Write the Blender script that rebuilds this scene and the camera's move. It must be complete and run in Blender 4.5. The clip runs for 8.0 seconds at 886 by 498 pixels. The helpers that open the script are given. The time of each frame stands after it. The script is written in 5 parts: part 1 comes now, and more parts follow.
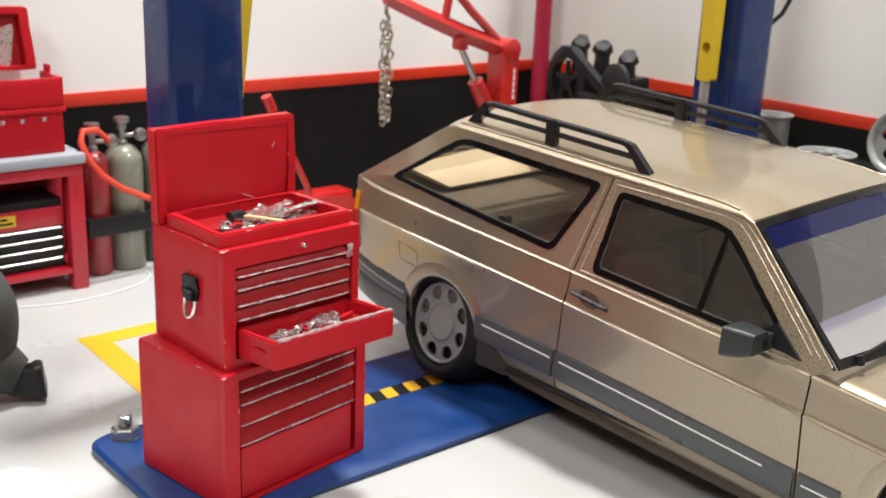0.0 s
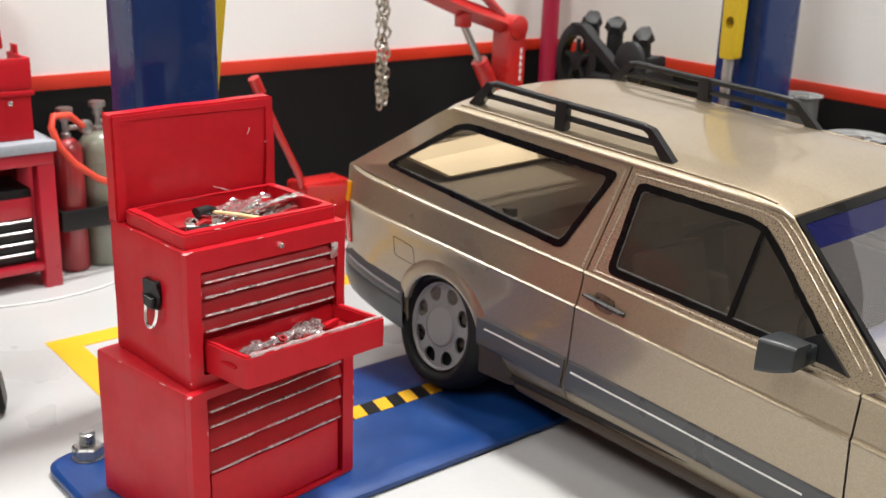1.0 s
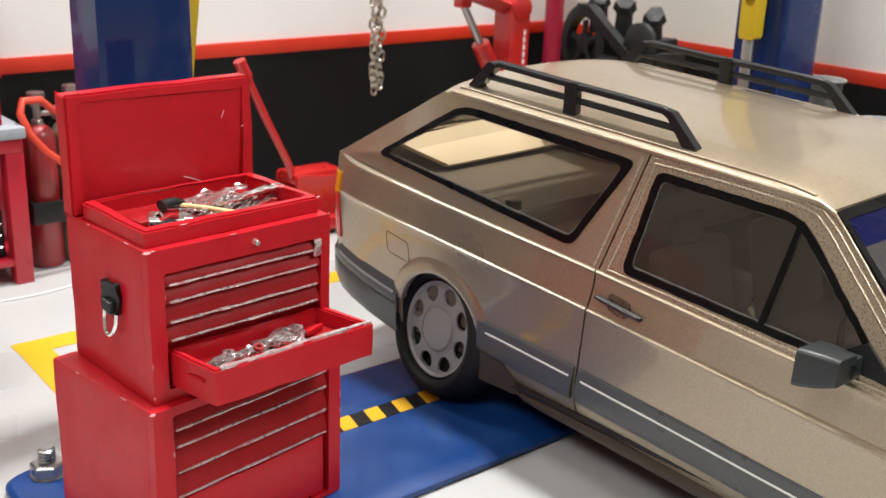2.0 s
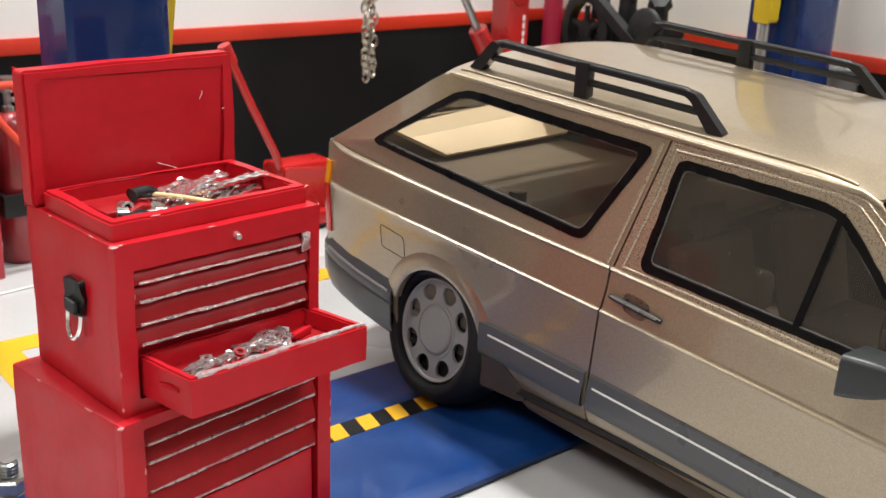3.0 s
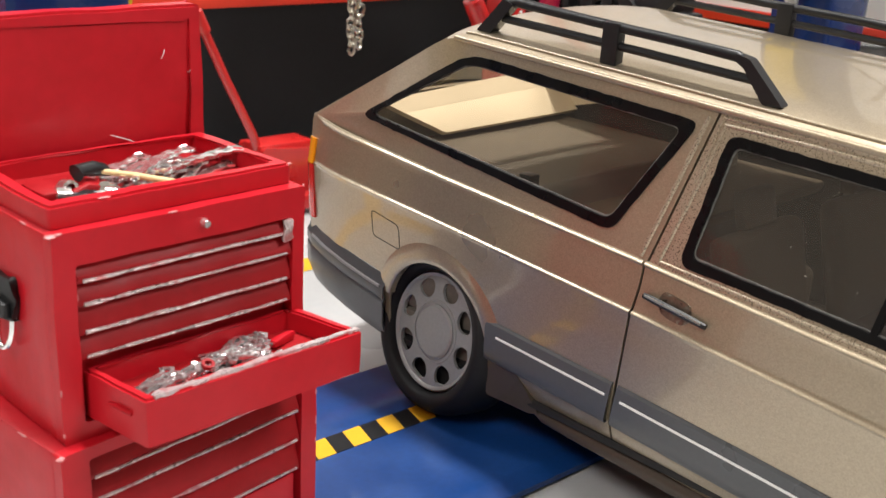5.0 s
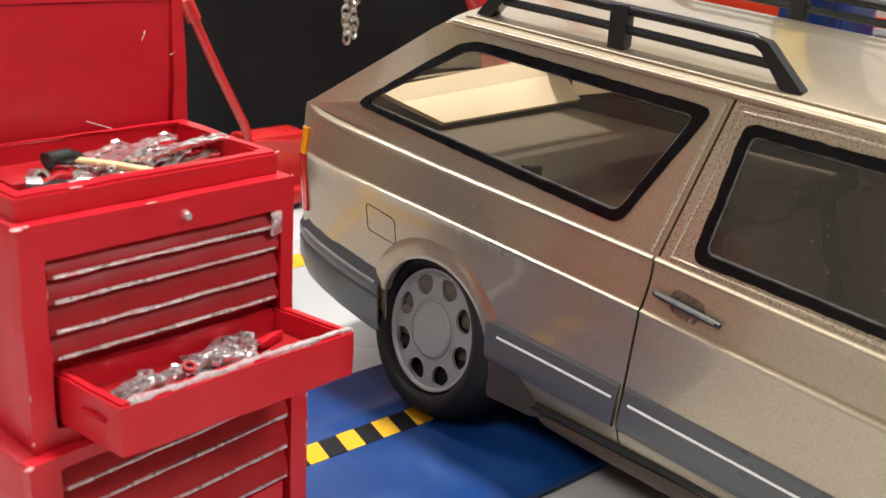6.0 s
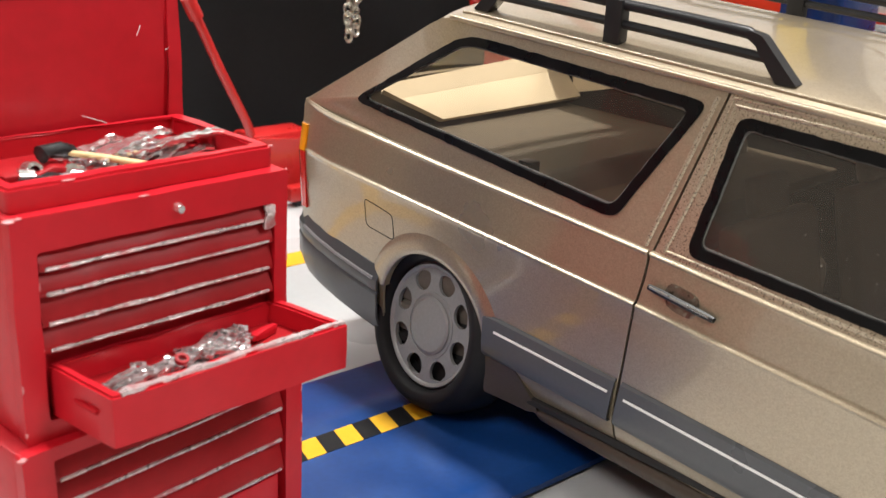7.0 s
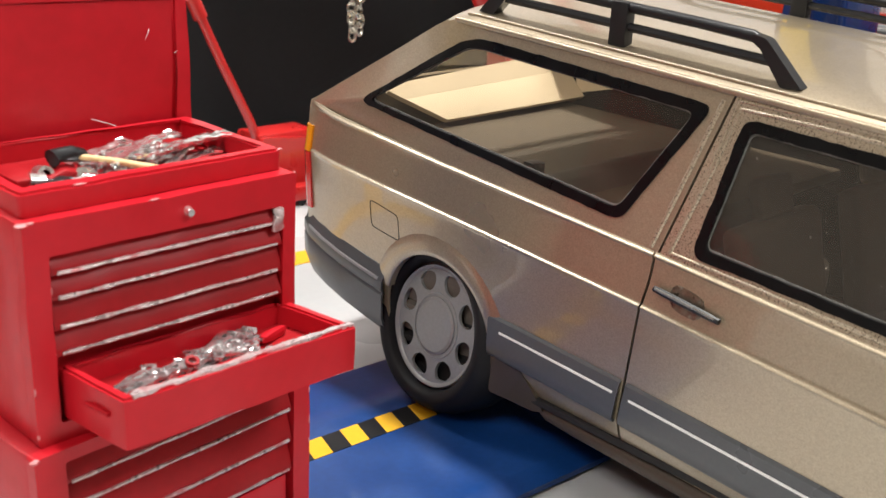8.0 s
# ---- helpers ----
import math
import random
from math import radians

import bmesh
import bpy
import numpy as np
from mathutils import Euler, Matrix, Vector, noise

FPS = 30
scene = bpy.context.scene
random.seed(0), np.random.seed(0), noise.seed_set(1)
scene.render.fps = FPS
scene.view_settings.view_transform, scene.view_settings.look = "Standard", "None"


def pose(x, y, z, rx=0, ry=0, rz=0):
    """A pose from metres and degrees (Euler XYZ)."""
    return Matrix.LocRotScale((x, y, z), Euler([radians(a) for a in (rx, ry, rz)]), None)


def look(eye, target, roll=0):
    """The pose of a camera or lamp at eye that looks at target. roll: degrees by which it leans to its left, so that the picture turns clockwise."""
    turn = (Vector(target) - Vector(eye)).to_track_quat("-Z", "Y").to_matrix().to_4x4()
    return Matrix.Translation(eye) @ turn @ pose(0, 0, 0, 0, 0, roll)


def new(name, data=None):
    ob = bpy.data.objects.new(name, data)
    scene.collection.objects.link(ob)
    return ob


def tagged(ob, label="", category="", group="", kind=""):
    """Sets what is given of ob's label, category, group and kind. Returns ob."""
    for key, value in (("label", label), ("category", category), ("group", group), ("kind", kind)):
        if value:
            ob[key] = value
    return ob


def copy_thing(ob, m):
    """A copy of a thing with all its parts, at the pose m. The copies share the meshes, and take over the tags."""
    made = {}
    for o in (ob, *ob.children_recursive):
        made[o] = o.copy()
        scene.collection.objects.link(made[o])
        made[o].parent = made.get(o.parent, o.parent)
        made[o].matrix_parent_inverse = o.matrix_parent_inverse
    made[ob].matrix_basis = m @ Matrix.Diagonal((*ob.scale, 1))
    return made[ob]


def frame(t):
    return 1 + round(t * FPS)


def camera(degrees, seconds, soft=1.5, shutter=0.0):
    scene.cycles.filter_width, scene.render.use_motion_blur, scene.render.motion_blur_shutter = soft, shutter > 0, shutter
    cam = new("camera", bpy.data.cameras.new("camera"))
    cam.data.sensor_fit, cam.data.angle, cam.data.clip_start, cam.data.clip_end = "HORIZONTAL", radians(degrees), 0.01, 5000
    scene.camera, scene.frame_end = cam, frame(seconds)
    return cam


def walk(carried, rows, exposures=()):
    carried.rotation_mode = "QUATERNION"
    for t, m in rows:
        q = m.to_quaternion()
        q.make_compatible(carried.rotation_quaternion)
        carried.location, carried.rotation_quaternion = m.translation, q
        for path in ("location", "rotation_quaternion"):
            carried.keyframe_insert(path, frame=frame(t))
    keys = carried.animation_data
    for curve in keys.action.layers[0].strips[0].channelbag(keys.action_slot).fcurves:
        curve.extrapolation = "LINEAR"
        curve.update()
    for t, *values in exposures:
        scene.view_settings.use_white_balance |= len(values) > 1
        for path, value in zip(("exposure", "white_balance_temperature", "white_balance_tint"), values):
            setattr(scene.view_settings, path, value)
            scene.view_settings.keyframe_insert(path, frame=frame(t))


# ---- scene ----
# A 1:18 workshop diorama. Lengths in the scene code are millimetres; S turns them into metres.
S = 0.001
cam = camera(44.2, 8.0)
cam.data.dof.use_dof = True
cam.data.dof.focus_distance = 0.205
cam.data.dof.aperture_fstop = 52.0
PATH = [
    (0, pose(-0.06576, -0.06295, 0.14577, 72.720, -2.296, -39.969)),
    (0.5, pose(-0.05386, -0.05122, 0.14252, 72.309, -2.143, -39.782)),
    (1, pose(-0.04326, -0.04080, 0.13965, 71.868, -1.989, -39.586)),
    (1.5, pose(-0.03378, -0.03114, 0.13656, 71.475, -1.915, -39.423)),
    (3, pose(-0.01541, -0.00601, 0.12585, 71.224, -2.268, -40.009)),
    (3.5, pose(-0.01062, 0.00145, 0.12327, 71.025, -2.462, -40.290)),
    (4, pose(-0.00642, 0.00872, 0.12068, 70.849, -2.659, -40.641)),
    (4.5, pose(-0.00312, 0.01449, 0.11831, 70.727, -2.824, -40.891)),
    (6, pose(0.00734, 0.02785, 0.11213, 70.388, -3.013, -41.179)),
    (6.5, pose(0.00780, 0.02685, 0.11164, 70.421, -2.934, -40.997)),
    (7, pose(0.00873, 0.02583, 0.11135, 70.404, -2.833, -40.721)),
    (7.5, pose(0.00846, 0.02584, 0.11168, 70.336, -2.827, -40.686)),
    (8, pose(0.00741, 0.02602, 0.11254, 70.199, -2.835, -40.722)),
]
walk(cam, PATH, exposures=[(0, -0.08), (1.5, -0.09), (3, -0.14), (4.5, -0.03), (6, 0.08), (8, 0.08)])

# ---------------------------------------------------------------- light
world = bpy.data.worlds.new("room_light")
scene.world = world
world.use_nodes = True
world.node_tree.nodes["Background"].inputs["Color"].default_value = (1.0, 0.98, 0.95, 1)
world.node_tree.nodes["Background"].inputs["Strength"].default_value = 0.2


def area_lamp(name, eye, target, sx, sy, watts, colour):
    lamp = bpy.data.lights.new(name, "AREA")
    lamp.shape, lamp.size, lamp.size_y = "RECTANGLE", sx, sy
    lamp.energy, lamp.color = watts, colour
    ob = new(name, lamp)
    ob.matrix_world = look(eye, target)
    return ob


# Four unseen area lamps added over the diorama: key, two fills and back highlight.
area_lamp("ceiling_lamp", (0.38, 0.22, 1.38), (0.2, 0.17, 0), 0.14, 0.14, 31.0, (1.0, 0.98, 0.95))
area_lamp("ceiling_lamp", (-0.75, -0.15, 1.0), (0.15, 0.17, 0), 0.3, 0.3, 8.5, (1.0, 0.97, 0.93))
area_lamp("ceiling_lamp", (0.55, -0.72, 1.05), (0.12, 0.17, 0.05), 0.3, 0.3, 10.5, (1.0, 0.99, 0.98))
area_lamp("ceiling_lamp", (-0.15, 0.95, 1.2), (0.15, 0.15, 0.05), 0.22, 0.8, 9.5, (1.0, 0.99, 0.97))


# ---------------------------------------------------------------- materials
def material(name, colour, rough=0.5, metal=0.0, vary=0.06, grain=900.0, bump=0.0, stain=0.0, stain_colour=None, stain_scale=60.0, coat=0.0, flake=0.0, spec=0.5):
    m = bpy.data.materials.new(name)
    m.use_nodes = True
    nt = m.node_tree
    b = nt.nodes["Principled BSDF"]
    co = nt.nodes.new("ShaderNodeTexCoord")
    fine = nt.nodes.new("ShaderNodeTexNoise")
    fine.inputs["Scale"].default_value, fine.inputs["Detail"].default_value = grain, 3
    wide = nt.nodes.new("ShaderNodeTexNoise")
    wide.inputs["Scale"].default_value, wide.inputs["Detail"].default_value = stain_scale, 4
    for n in (fine, wide):
        nt.links.new(co.outputs["Object"], n.inputs["Vector"])
    # large and small variation of the base colour
    ramp = nt.nodes.new("ShaderNodeMapRange")
    ramp.inputs["From Min"].default_value, ramp.inputs["From Max"].default_value = 0.3, 0.7
    ramp.inputs["To Min"].default_value, ramp.inputs["To Max"].default_value = 1 - vary, 1 + vary
    add = nt.nodes.new("ShaderNodeMath")
    add.operation = "ADD"
    half = nt.nodes.new("ShaderNodeMath")
    half.operation, half.inputs[1].default_value = "MULTIPLY", 0.5
    nt.links.new(fine.outputs["Fac"], add.inputs[0])
    nt.links.new(wide.outputs["Fac"], add.inputs[1])
    nt.links.new(add.outputs[0], half.inputs[0])
    nt.links.new(half.outputs[0], ramp.inputs["Value"])
    base = nt.nodes.new("ShaderNodeMix")
    base.data_type = "RGBA"
    base.inputs["A"].default_value = (*colour, 1)
    base.inputs["B"].default_value = (*(stain_colour or colour), 1)
    if stain > 0:
        cut = nt.nodes.new("ShaderNodeMapRange")
        cut.inputs["From Min"].default_value, cut.inputs["From Max"].default_value = 0.52, 0.66
        cut.inputs["To Max"].default_value = stain
        nt.links.new(wide.outputs["Fac"], cut.inputs["Value"])
        nt.links.new(cut.outputs[0], base.inputs["Factor"])
    else:
        base.inputs["Factor"].default_value = 0.0
    scale = nt.nodes.new("ShaderNodeVectorMath")
    scale.operation = "SCALE"
    nt.links.new(base.outputs["Result"], scale.inputs[0])
    nt.links.new(ramp.outputs[0], scale.inputs["Scale"])
    nt.links.new(scale.outputs[0], b.inputs["Base Color"])
    # uneven gloss
    rr = nt.nodes.new("ShaderNodeMapRange")
    rr.inputs["From Min"].default_value, rr.inputs["From Max"].default_value = 0.3, 0.7
    rr.inputs["To Min"].default_value, rr.inputs["To Max"].default_value = max(rough - 0.07, 0.02), min(rough + 0.09, 1)
    nt.links.new(wide.outputs["Fac"], rr.inputs["Value"])
    nt.links.new(rr.outputs[0], b.inputs["Roughness"])
    b.inputs["Metallic"].default_value = metal
    b.inputs["Coat Weight"].default_value = coat
    b.inputs["Coat Roughness"].default_value = 0.06
    b.inputs["Coat IOR"].default_value = 1.58
    b.inputs["Specular IOR Level"].default_value = spec
    if bump > 0:
        bp = nt.nodes.new("ShaderNodeBump")
        bp.inputs["Strength"].default_value = 0.6
        bp.inputs["Distance"].default_value = bump * S
        nt.links.new(half.outputs[0], bp.inputs["Height"])
        nt.links.new(bp.outputs[0], b.inputs["Normal"])
    if flake > 0:
        vor = nt.nodes.new("ShaderNodeTexVoronoi")
        vor.inputs["Scale"].default_value = 5200
        nt.links.new(co.outputs["Object"], vor.inputs["Vector"])
        fb = nt.nodes.new("ShaderNodeBump")
        fb.inputs["Strength"].default_value, fb.inputs["Distance"].default_value = flake, 0.02 * S
        nt.links.new(vor.outputs["Color"], fb.inputs["Height"])
        nt.links.new(fb.outputs[0], b.inputs["Normal"])
        fm = nt.nodes.new("ShaderNodeMapRange")
        fm.inputs["To Min"].default_value, fm.inputs["To Max"].default_value = 0.84, 1.16
        nt.links.new(vor.outputs["Color"], fm.inputs["Value"])
        fs = nt.nodes.new("ShaderNodeVectorMath")
        fs.operation = "SCALE"
        nt.links.new(scale.outputs[0], fs.inputs[0])
        nt.links.new(fm.outputs[0], fs.inputs["Scale"])
        nt.links.new(fs.outputs[0], b.inputs["Base Color"])
    return m


def glass(name, tint, gloss_rough=0.02, mirror=0.03, dust_haze=0.0, haze_colour=(0.62, 0.6, 0.56)):
    m = bpy.data.materials.new(name)
    m.use_nodes = True
    nt = m.node_tree
    nt.nodes.clear()
    out = nt.nodes.new("ShaderNodeOutputMaterial")
    tr = nt.nodes.new("ShaderNodeBsdfTransparent")
    tr.inputs["Color"].default_value = (*tint, 1)
    gl = nt.nodes.new("ShaderNodeBsdfGlossy")
    gl.inputs["Roughness"].default_value = gloss_rough
    lw = nt.nodes.new("ShaderNodeLayerWeight")
    lw.inputs["Blend"].default_value = 0.35
    pw = nt.nodes.new("ShaderNodeMath")
    pw.operation, pw.inputs[1].default_value = "POWER", 3.0
    fr = nt.nodes.new("ShaderNodeMath")
    fr.operation, fr.inputs[1].default_value, fr.inputs[2].default_value = "MULTIPLY_ADD", 0.5, mirror
    nt.links.new(lw.outputs["Facing"], pw.inputs[0])
    nt.links.new(pw.outputs[0], fr.inputs[0])
    mx = nt.nodes.new("ShaderNodeMixShader")
    nt.links.new(fr.outputs[0], mx.inputs[0])
    nt.links.new(tr.outputs[0], mx.inputs[1])
    nt.links.new(gl.outputs[0], mx.inputs[2])
    last = mx
    # dust specks over an even diffuse haze that lightens the whole pane
    if dust_haze > 0:
        co = nt.nodes.new("ShaderNodeTexCoord")
        vo = nt.nodes.new("ShaderNodeTexNoise")
        vo.inputs["Scale"].default_value, vo.inputs["Detail"].default_value = 1900, 2
        nt.links.new(co.outputs["Object"], vo.inputs["Vector"])
        mr = nt.nodes.new("ShaderNodeMapRange")
        mr.inputs["From Min"].default_value, mr.inputs["From Max"].default_value = 0.7, 0.8
        mr.inputs["To Min"].default_value, mr.inputs["To Max"].default_value = dust_haze, min(0.9, dust_haze * 14)
        nt.links.new(vo.outputs["Fac"], mr.inputs["Value"])
        df = nt.nodes.new("ShaderNodeBsdfDiffuse")
        df.inputs["Color"].default_value = (*haze_colour, 1)
        m2 = nt.nodes.new("ShaderNodeMixShader")
        nt.links.new(mr.outputs[0], m2.inputs[0])
        nt.links.new(mx.outputs[0], m2.inputs[1])
        nt.links.new(df.outputs[0], m2.inputs[2])
        last = m2
    nt.links.new(last.outputs[0], out.inputs["Surface"])
    return m


M_FLOOR = material("white_floor_paint", (0.44, 0.445, 0.445), 0.3, vary=0.03, grain=500, bump=0.02, stain=0.25, stain_colour=(0.39, 0.385, 0.37), stain_scale=14, coat=0.2)
M_WALL = material("white_wall_paint", (0.79, 0.79, 0.785), 0.6, vary=0.025, grain=700, bump=0.03, stain_scale=20)
M_BLACK_WALL = material("black_wall_paint", (0.008, 0.008, 0.0085), 0.6, vary=0.2, grain=600, bump=0.02, stain_scale=20, spec=0.15)
M_STRIPE = material("orange_red_stripe", (0.58, 0.033, 0.012), 0.42, vary=0.06, grain=400, stain_scale=30)
M_RED = material("red_resin_paint", (0.43, 0.0075, 0.0155), 0.4, vary=0.1, grain=420, bump=0.16, stain=0.5, stain_colour=(0.35, 0.006, 0.01), stain_scale=110, coat=0.03, spec=0.24)
# Darker copy of the red: shade put into sunken parts; also cloth and ring.
M_RED_DARK = material("dark_red_and_recess_shade", (0.27, 0.0052, 0.0085), 0.42, vary=0.12, grain=700, bump=0.05, stain_scale=90, spec=0.25)
M_RED_METAL = material("bright_red_enamel", (0.43, 0.014, 0.013), 0.32, vary=0.06, grain=500, stain_scale=50, coat=0.3)
M_TROLLEY = material("dark_red_trolley_enamel", (0.42, 0.014, 0.03), 0.34, vary=0.08, grain=500, bump=0.03, stain_scale=60, coat=0.2)
M_CRIMSON = material("crimson_pipe_paint", (0.36, 0.012, 0.05), 0.38, vary=0.07, grain=500, stain_scale=50)
M_BLUE = material("blue_enamel", (0.006, 0.024, 0.105), 0.26, vary=0.1, grain=400, bump=0.006, stain_scale=40, coat=0.4, spec=0.18)
M_PLATE = material("blue_plate_paint", (0.005, 0.036, 0.155), 0.36, vary=0.14, grain=700, bump=0.03, stain=0.4, stain_colour=(0.009, 0.05, 0.19), stain_scale=70, spec=0.35, coat=0.15)
M_YELLOW = material("yellow_enamel", (0.62, 0.43, 0.015), 0.4, vary=0.08, grain=500, stain_scale=50)
M_TAPE = material("yellow_floor_tape", (0.66, 0.36, 0.009), 0.5, vary=0.06, grain=600, stain_scale=40)
M_GOLD = material("champagne_metallic_paint", (0.362, 0.297, 0.208), 0.34, metal=0.64, vary=0.06, grain=2600, stain_scale=30, coat=0.75, flake=0.09)
# rough cast grain; base lighter than the body paint to put in brighter glitter
M_GOLD_CAST = material("champagne_paint_over_rough_casting", (0.42, 0.35, 0.255), 0.3, metal=0.66, vary=0.1, grain=5200, bump=0.02, stain_scale=3200, coat=0.5, flake=0.16)
M_GREY = material("grey_bumper_plastic", (0.07, 0.074, 0.079), 0.32, vary=0.08, grain=1200, bump=0.01, stain_scale=60)
M_SLATE = material("slate_grey_plastic", (0.017, 0.021, 0.023), 0.4, vary=0.12, grain=1200, bump=0.01, stain_scale=60)
M_BLACK = material("black_plastic", (0.009, 0.009, 0.01), 0.4, vary=0.2, grain=1200, bump=0.02, stain_scale=80, spec=0.35)
M_SEAL = material("black_window_seal", (0.003, 0.003, 0.0035), 0.3, vary=0.2, grain=1500, bump=0.03, stain_scale=120, spec=0.2)
M_RUBBER = material("tyre_rubber", (0.01, 0.01, 0.011), 0.55, vary=0.2, grain=900, bump=0.04, stain_scale=80, spec=0.22)
M_RIM = material("silver_wheel_paint", (0.26, 0.268, 0.266), 0.42, metal=0.3, vary=0.1, grain=1500, bump=0.01, stain_scale=90)
M_SILVER = material("silver_brushed_paint", (0.86, 0.85, 0.84), 0.16, metal=0.92, vary=0.3, grain=900, bump=0.2, stain_scale=300)
M_WORN = material("worn_silver_edge_paint", (0.62, 0.52, 0.52), 0.3, metal=0.6, vary=0.35, grain=2000, bump=0.4, stain=0.8, stain_colour=(0.42, 0.1, 0.11), stain_scale=380)
M_TIN = material("dull_tin_paint", (0.58, 0.54, 0.54), 0.22, metal=0.85, vary=0.5, grain=1200, bump=0.35, stain_scale=350)
M_CHIP = material("bare_pinkish_casting", (0.55, 0.2, 0.2), 0.4, vary=0.25, grain=1500, bump=0.1, stain_scale=200)
M_STEEL = material("zinc_steel", (0.42, 0.42, 0.41), 0.3, metal=0.9, vary=0.12, grain=1200, bump=0.03, stain_scale=150)
M_CHAIN = material("chain_steel", (0.5, 0.47, 0.4), 0.28, metal=0.95, vary=0.15, grain=1200, stain_scale=200)
M_PIN = material("pale_pinstripe", (0.75, 0.75, 0.74), 0.35, vary=0.04)
M_STRIPE_GREY = material("pale_grey_stripe", (0.26, 0.26, 0.27), 0.35, vary=0.06)
M_CREAM = material("cream_trim_panel", (0.72, 0.6, 0.42), 0.6, vary=0.06, grain=900, bump=0.05, stain_scale=60)
M_CABIN = material("brown_grey_upholstery", (0.11, 0.095, 0.078), 0.8, vary=0.15, grain=1500, bump=0.05, stain_scale=90)
M_COVER = material("dark_brown_cover_cloth", (0.105, 0.083, 0.057), 0.75, vary=0.15, grain=1500, bump=0.05, stain_scale=90)
M_DARK = material("black_underbody_and_gaps", (0.008, 0.008, 0.008), 0.7, vary=0.2)
M_ENGINE = material("dark_cast_iron", (0.016, 0.016, 0.017), 0.55, metal=0.0, vary=0.4, grain=700, bump=0.25, stain_scale=160, spec=0.25)
M_TANK = material("olive_grey_cylinder_paint", (0.2, 0.205, 0.16), 0.3, vary=0.08, grain=500, stain_scale=40, coat=0.3)
M_TANK_RED = material("dark_red_cylinder_paint", (0.3, 0.02, 0.025), 0.35, vary=0.08, grain=500, stain_scale=40, coat=0.3)
M_HOSE = material("orange_rubber_hose", (0.66, 0.06, 0.03), 0.45, vary=0.06)
M_GREYTOP = material("grey_bench_top", (0.3, 0.33, 0.37), 0.5, vary=0.1, grain=600, bump=0.03, stain_scale=50)
M_WOOD = material("pale_wood", (0.6, 0.42, 0.2), 0.55, vary=0.15, grain=1400, bump=0.05)
M_CLOTH = material("grey_painted_overalls", (0.05, 0.052, 0.05), 0.75, vary=0.18, grain=900, bump=0.12, stain_scale=120)
M_WHITE = material("glossy_white_plastic", (0.8, 0.79, 0.8), 0.14, vary=0.02, coat=0.4)
M_AMBER = material("amber_lens", (0.85, 0.3, 0.01), 0.2, vary=0.05, coat=0.5)
M_LENS = material("red_lens", (0.6, 0.02, 0.015), 0.2, vary=0.05, coat=0.5)
M_TABLE = material("table_wood", (0.3, 0.22, 0.15), 0.5, vary=0.2, grain=60, stain_scale=8)
# unseen outer room: brownish walls for car reflections, white ceiling as a bounce surface
M_ROOM = material("outer_room_plaster", (0.3, 0.265, 0.225), 0.8, vary=0.03, grain=40, stain_scale=3)
M_CEILING = material("white_bounce_ceiling_paint", (0.82, 0.81, 0.79), 0.8, vary=0.03, grain=40, stain_scale=3)
M_GLASS = glass("smoked_side_glass", (0.9, 0.87, 0.82), 0.05, 0.03, dust_haze=0.045, haze_colour=(0.42, 0.36, 0.29))
M_DOORGLASS = glass("hazed_dusty_door_glass", (0.6, 0.55, 0.49), 0.05, 0.045, dust_haze=0.065, haze_colour=(0.42, 0.37, 0.31))
# body brown with the shade under the car put into it; sill and mud flap
M_SILL = material("shade_darkened_sill_paint", (0.055, 0.043, 0.032), 0.42, vary=0.1, grain=1500, bump=0.02, stain_scale=60, coat=0.15, spec=0.3)
M_RECESS = material("gold_darkened_for_recess_shade", (0.16, 0.13, 0.095), 0.3, metal=0.6, vary=0.4, grain=2600, bump=0.3, stain_scale=500, coat=0.5)
M_DASH = material("pale_grey_dashboard", (0.27, 0.262, 0.27), 0.6, vary=0.1, grain=1200, bump=0.03, stain_scale=80)
# bevel of the clear pane; the light it catches is put in as grey
M_EDGE = material("pane_edge_with_painted_sheen", (0.13, 0.128, 0.12), 0.25, vary=0.3, grain=1500, bump=0.05, stain_scale=200, coat=0.4)
# the pale haze stands in for reflections in the windscreen
M_SCREEN = glass("hazed_windscreen", (0.95, 0.95, 0.94), 0.02, 0.2, dust_haze=0.06, haze_colour=(0.6, 0.58, 0.6))
M_SUNBAND = glass("blue_sunband_glass", (0.16, 0.18, 0.6), 0.05, 0.09, dust_haze=0.3, haze_colour=(0.015, 0.02, 0.13))


# ---------------------------------------------------------------- mesh helpers (millimetres)
def part(name, bm, mat, parent=None, label="", smooth=40, thing_pose=None):
    """Link a bmesh (in mm) as one mesh object under parent."""
    bmesh.ops.recalc_face_normals(bm, faces=bm.faces)
    for v in bm.verts:
        v.co *= S
    me = bpy.data.meshes.new(name)
    bm.to_mesh(me)
    bm.free()
    me.materials.append(mat)
    if smooth:
        me.shade_smooth()
        me.set_sharp_from_angle(angle=radians(smooth))
    ob = new(name, me)
    if parent is not None:
        ob.parent = parent
    if thing_pose is not None:
        ob.matrix_world = thing_pose
    if label:
        ob["label"] = label
    return ob


def thing(name, m, label, category, group="", kind=""):
    ob = new(name)
    ob.empty_display_size = 0.01
    ob.matrix_world = m
    return tagged(ob, label, category, group, kind)


def at(x, y, z=0, rx=0, ry=0, rz=0):
    return pose(x * S, y * S, z * S, rx, ry, rz)


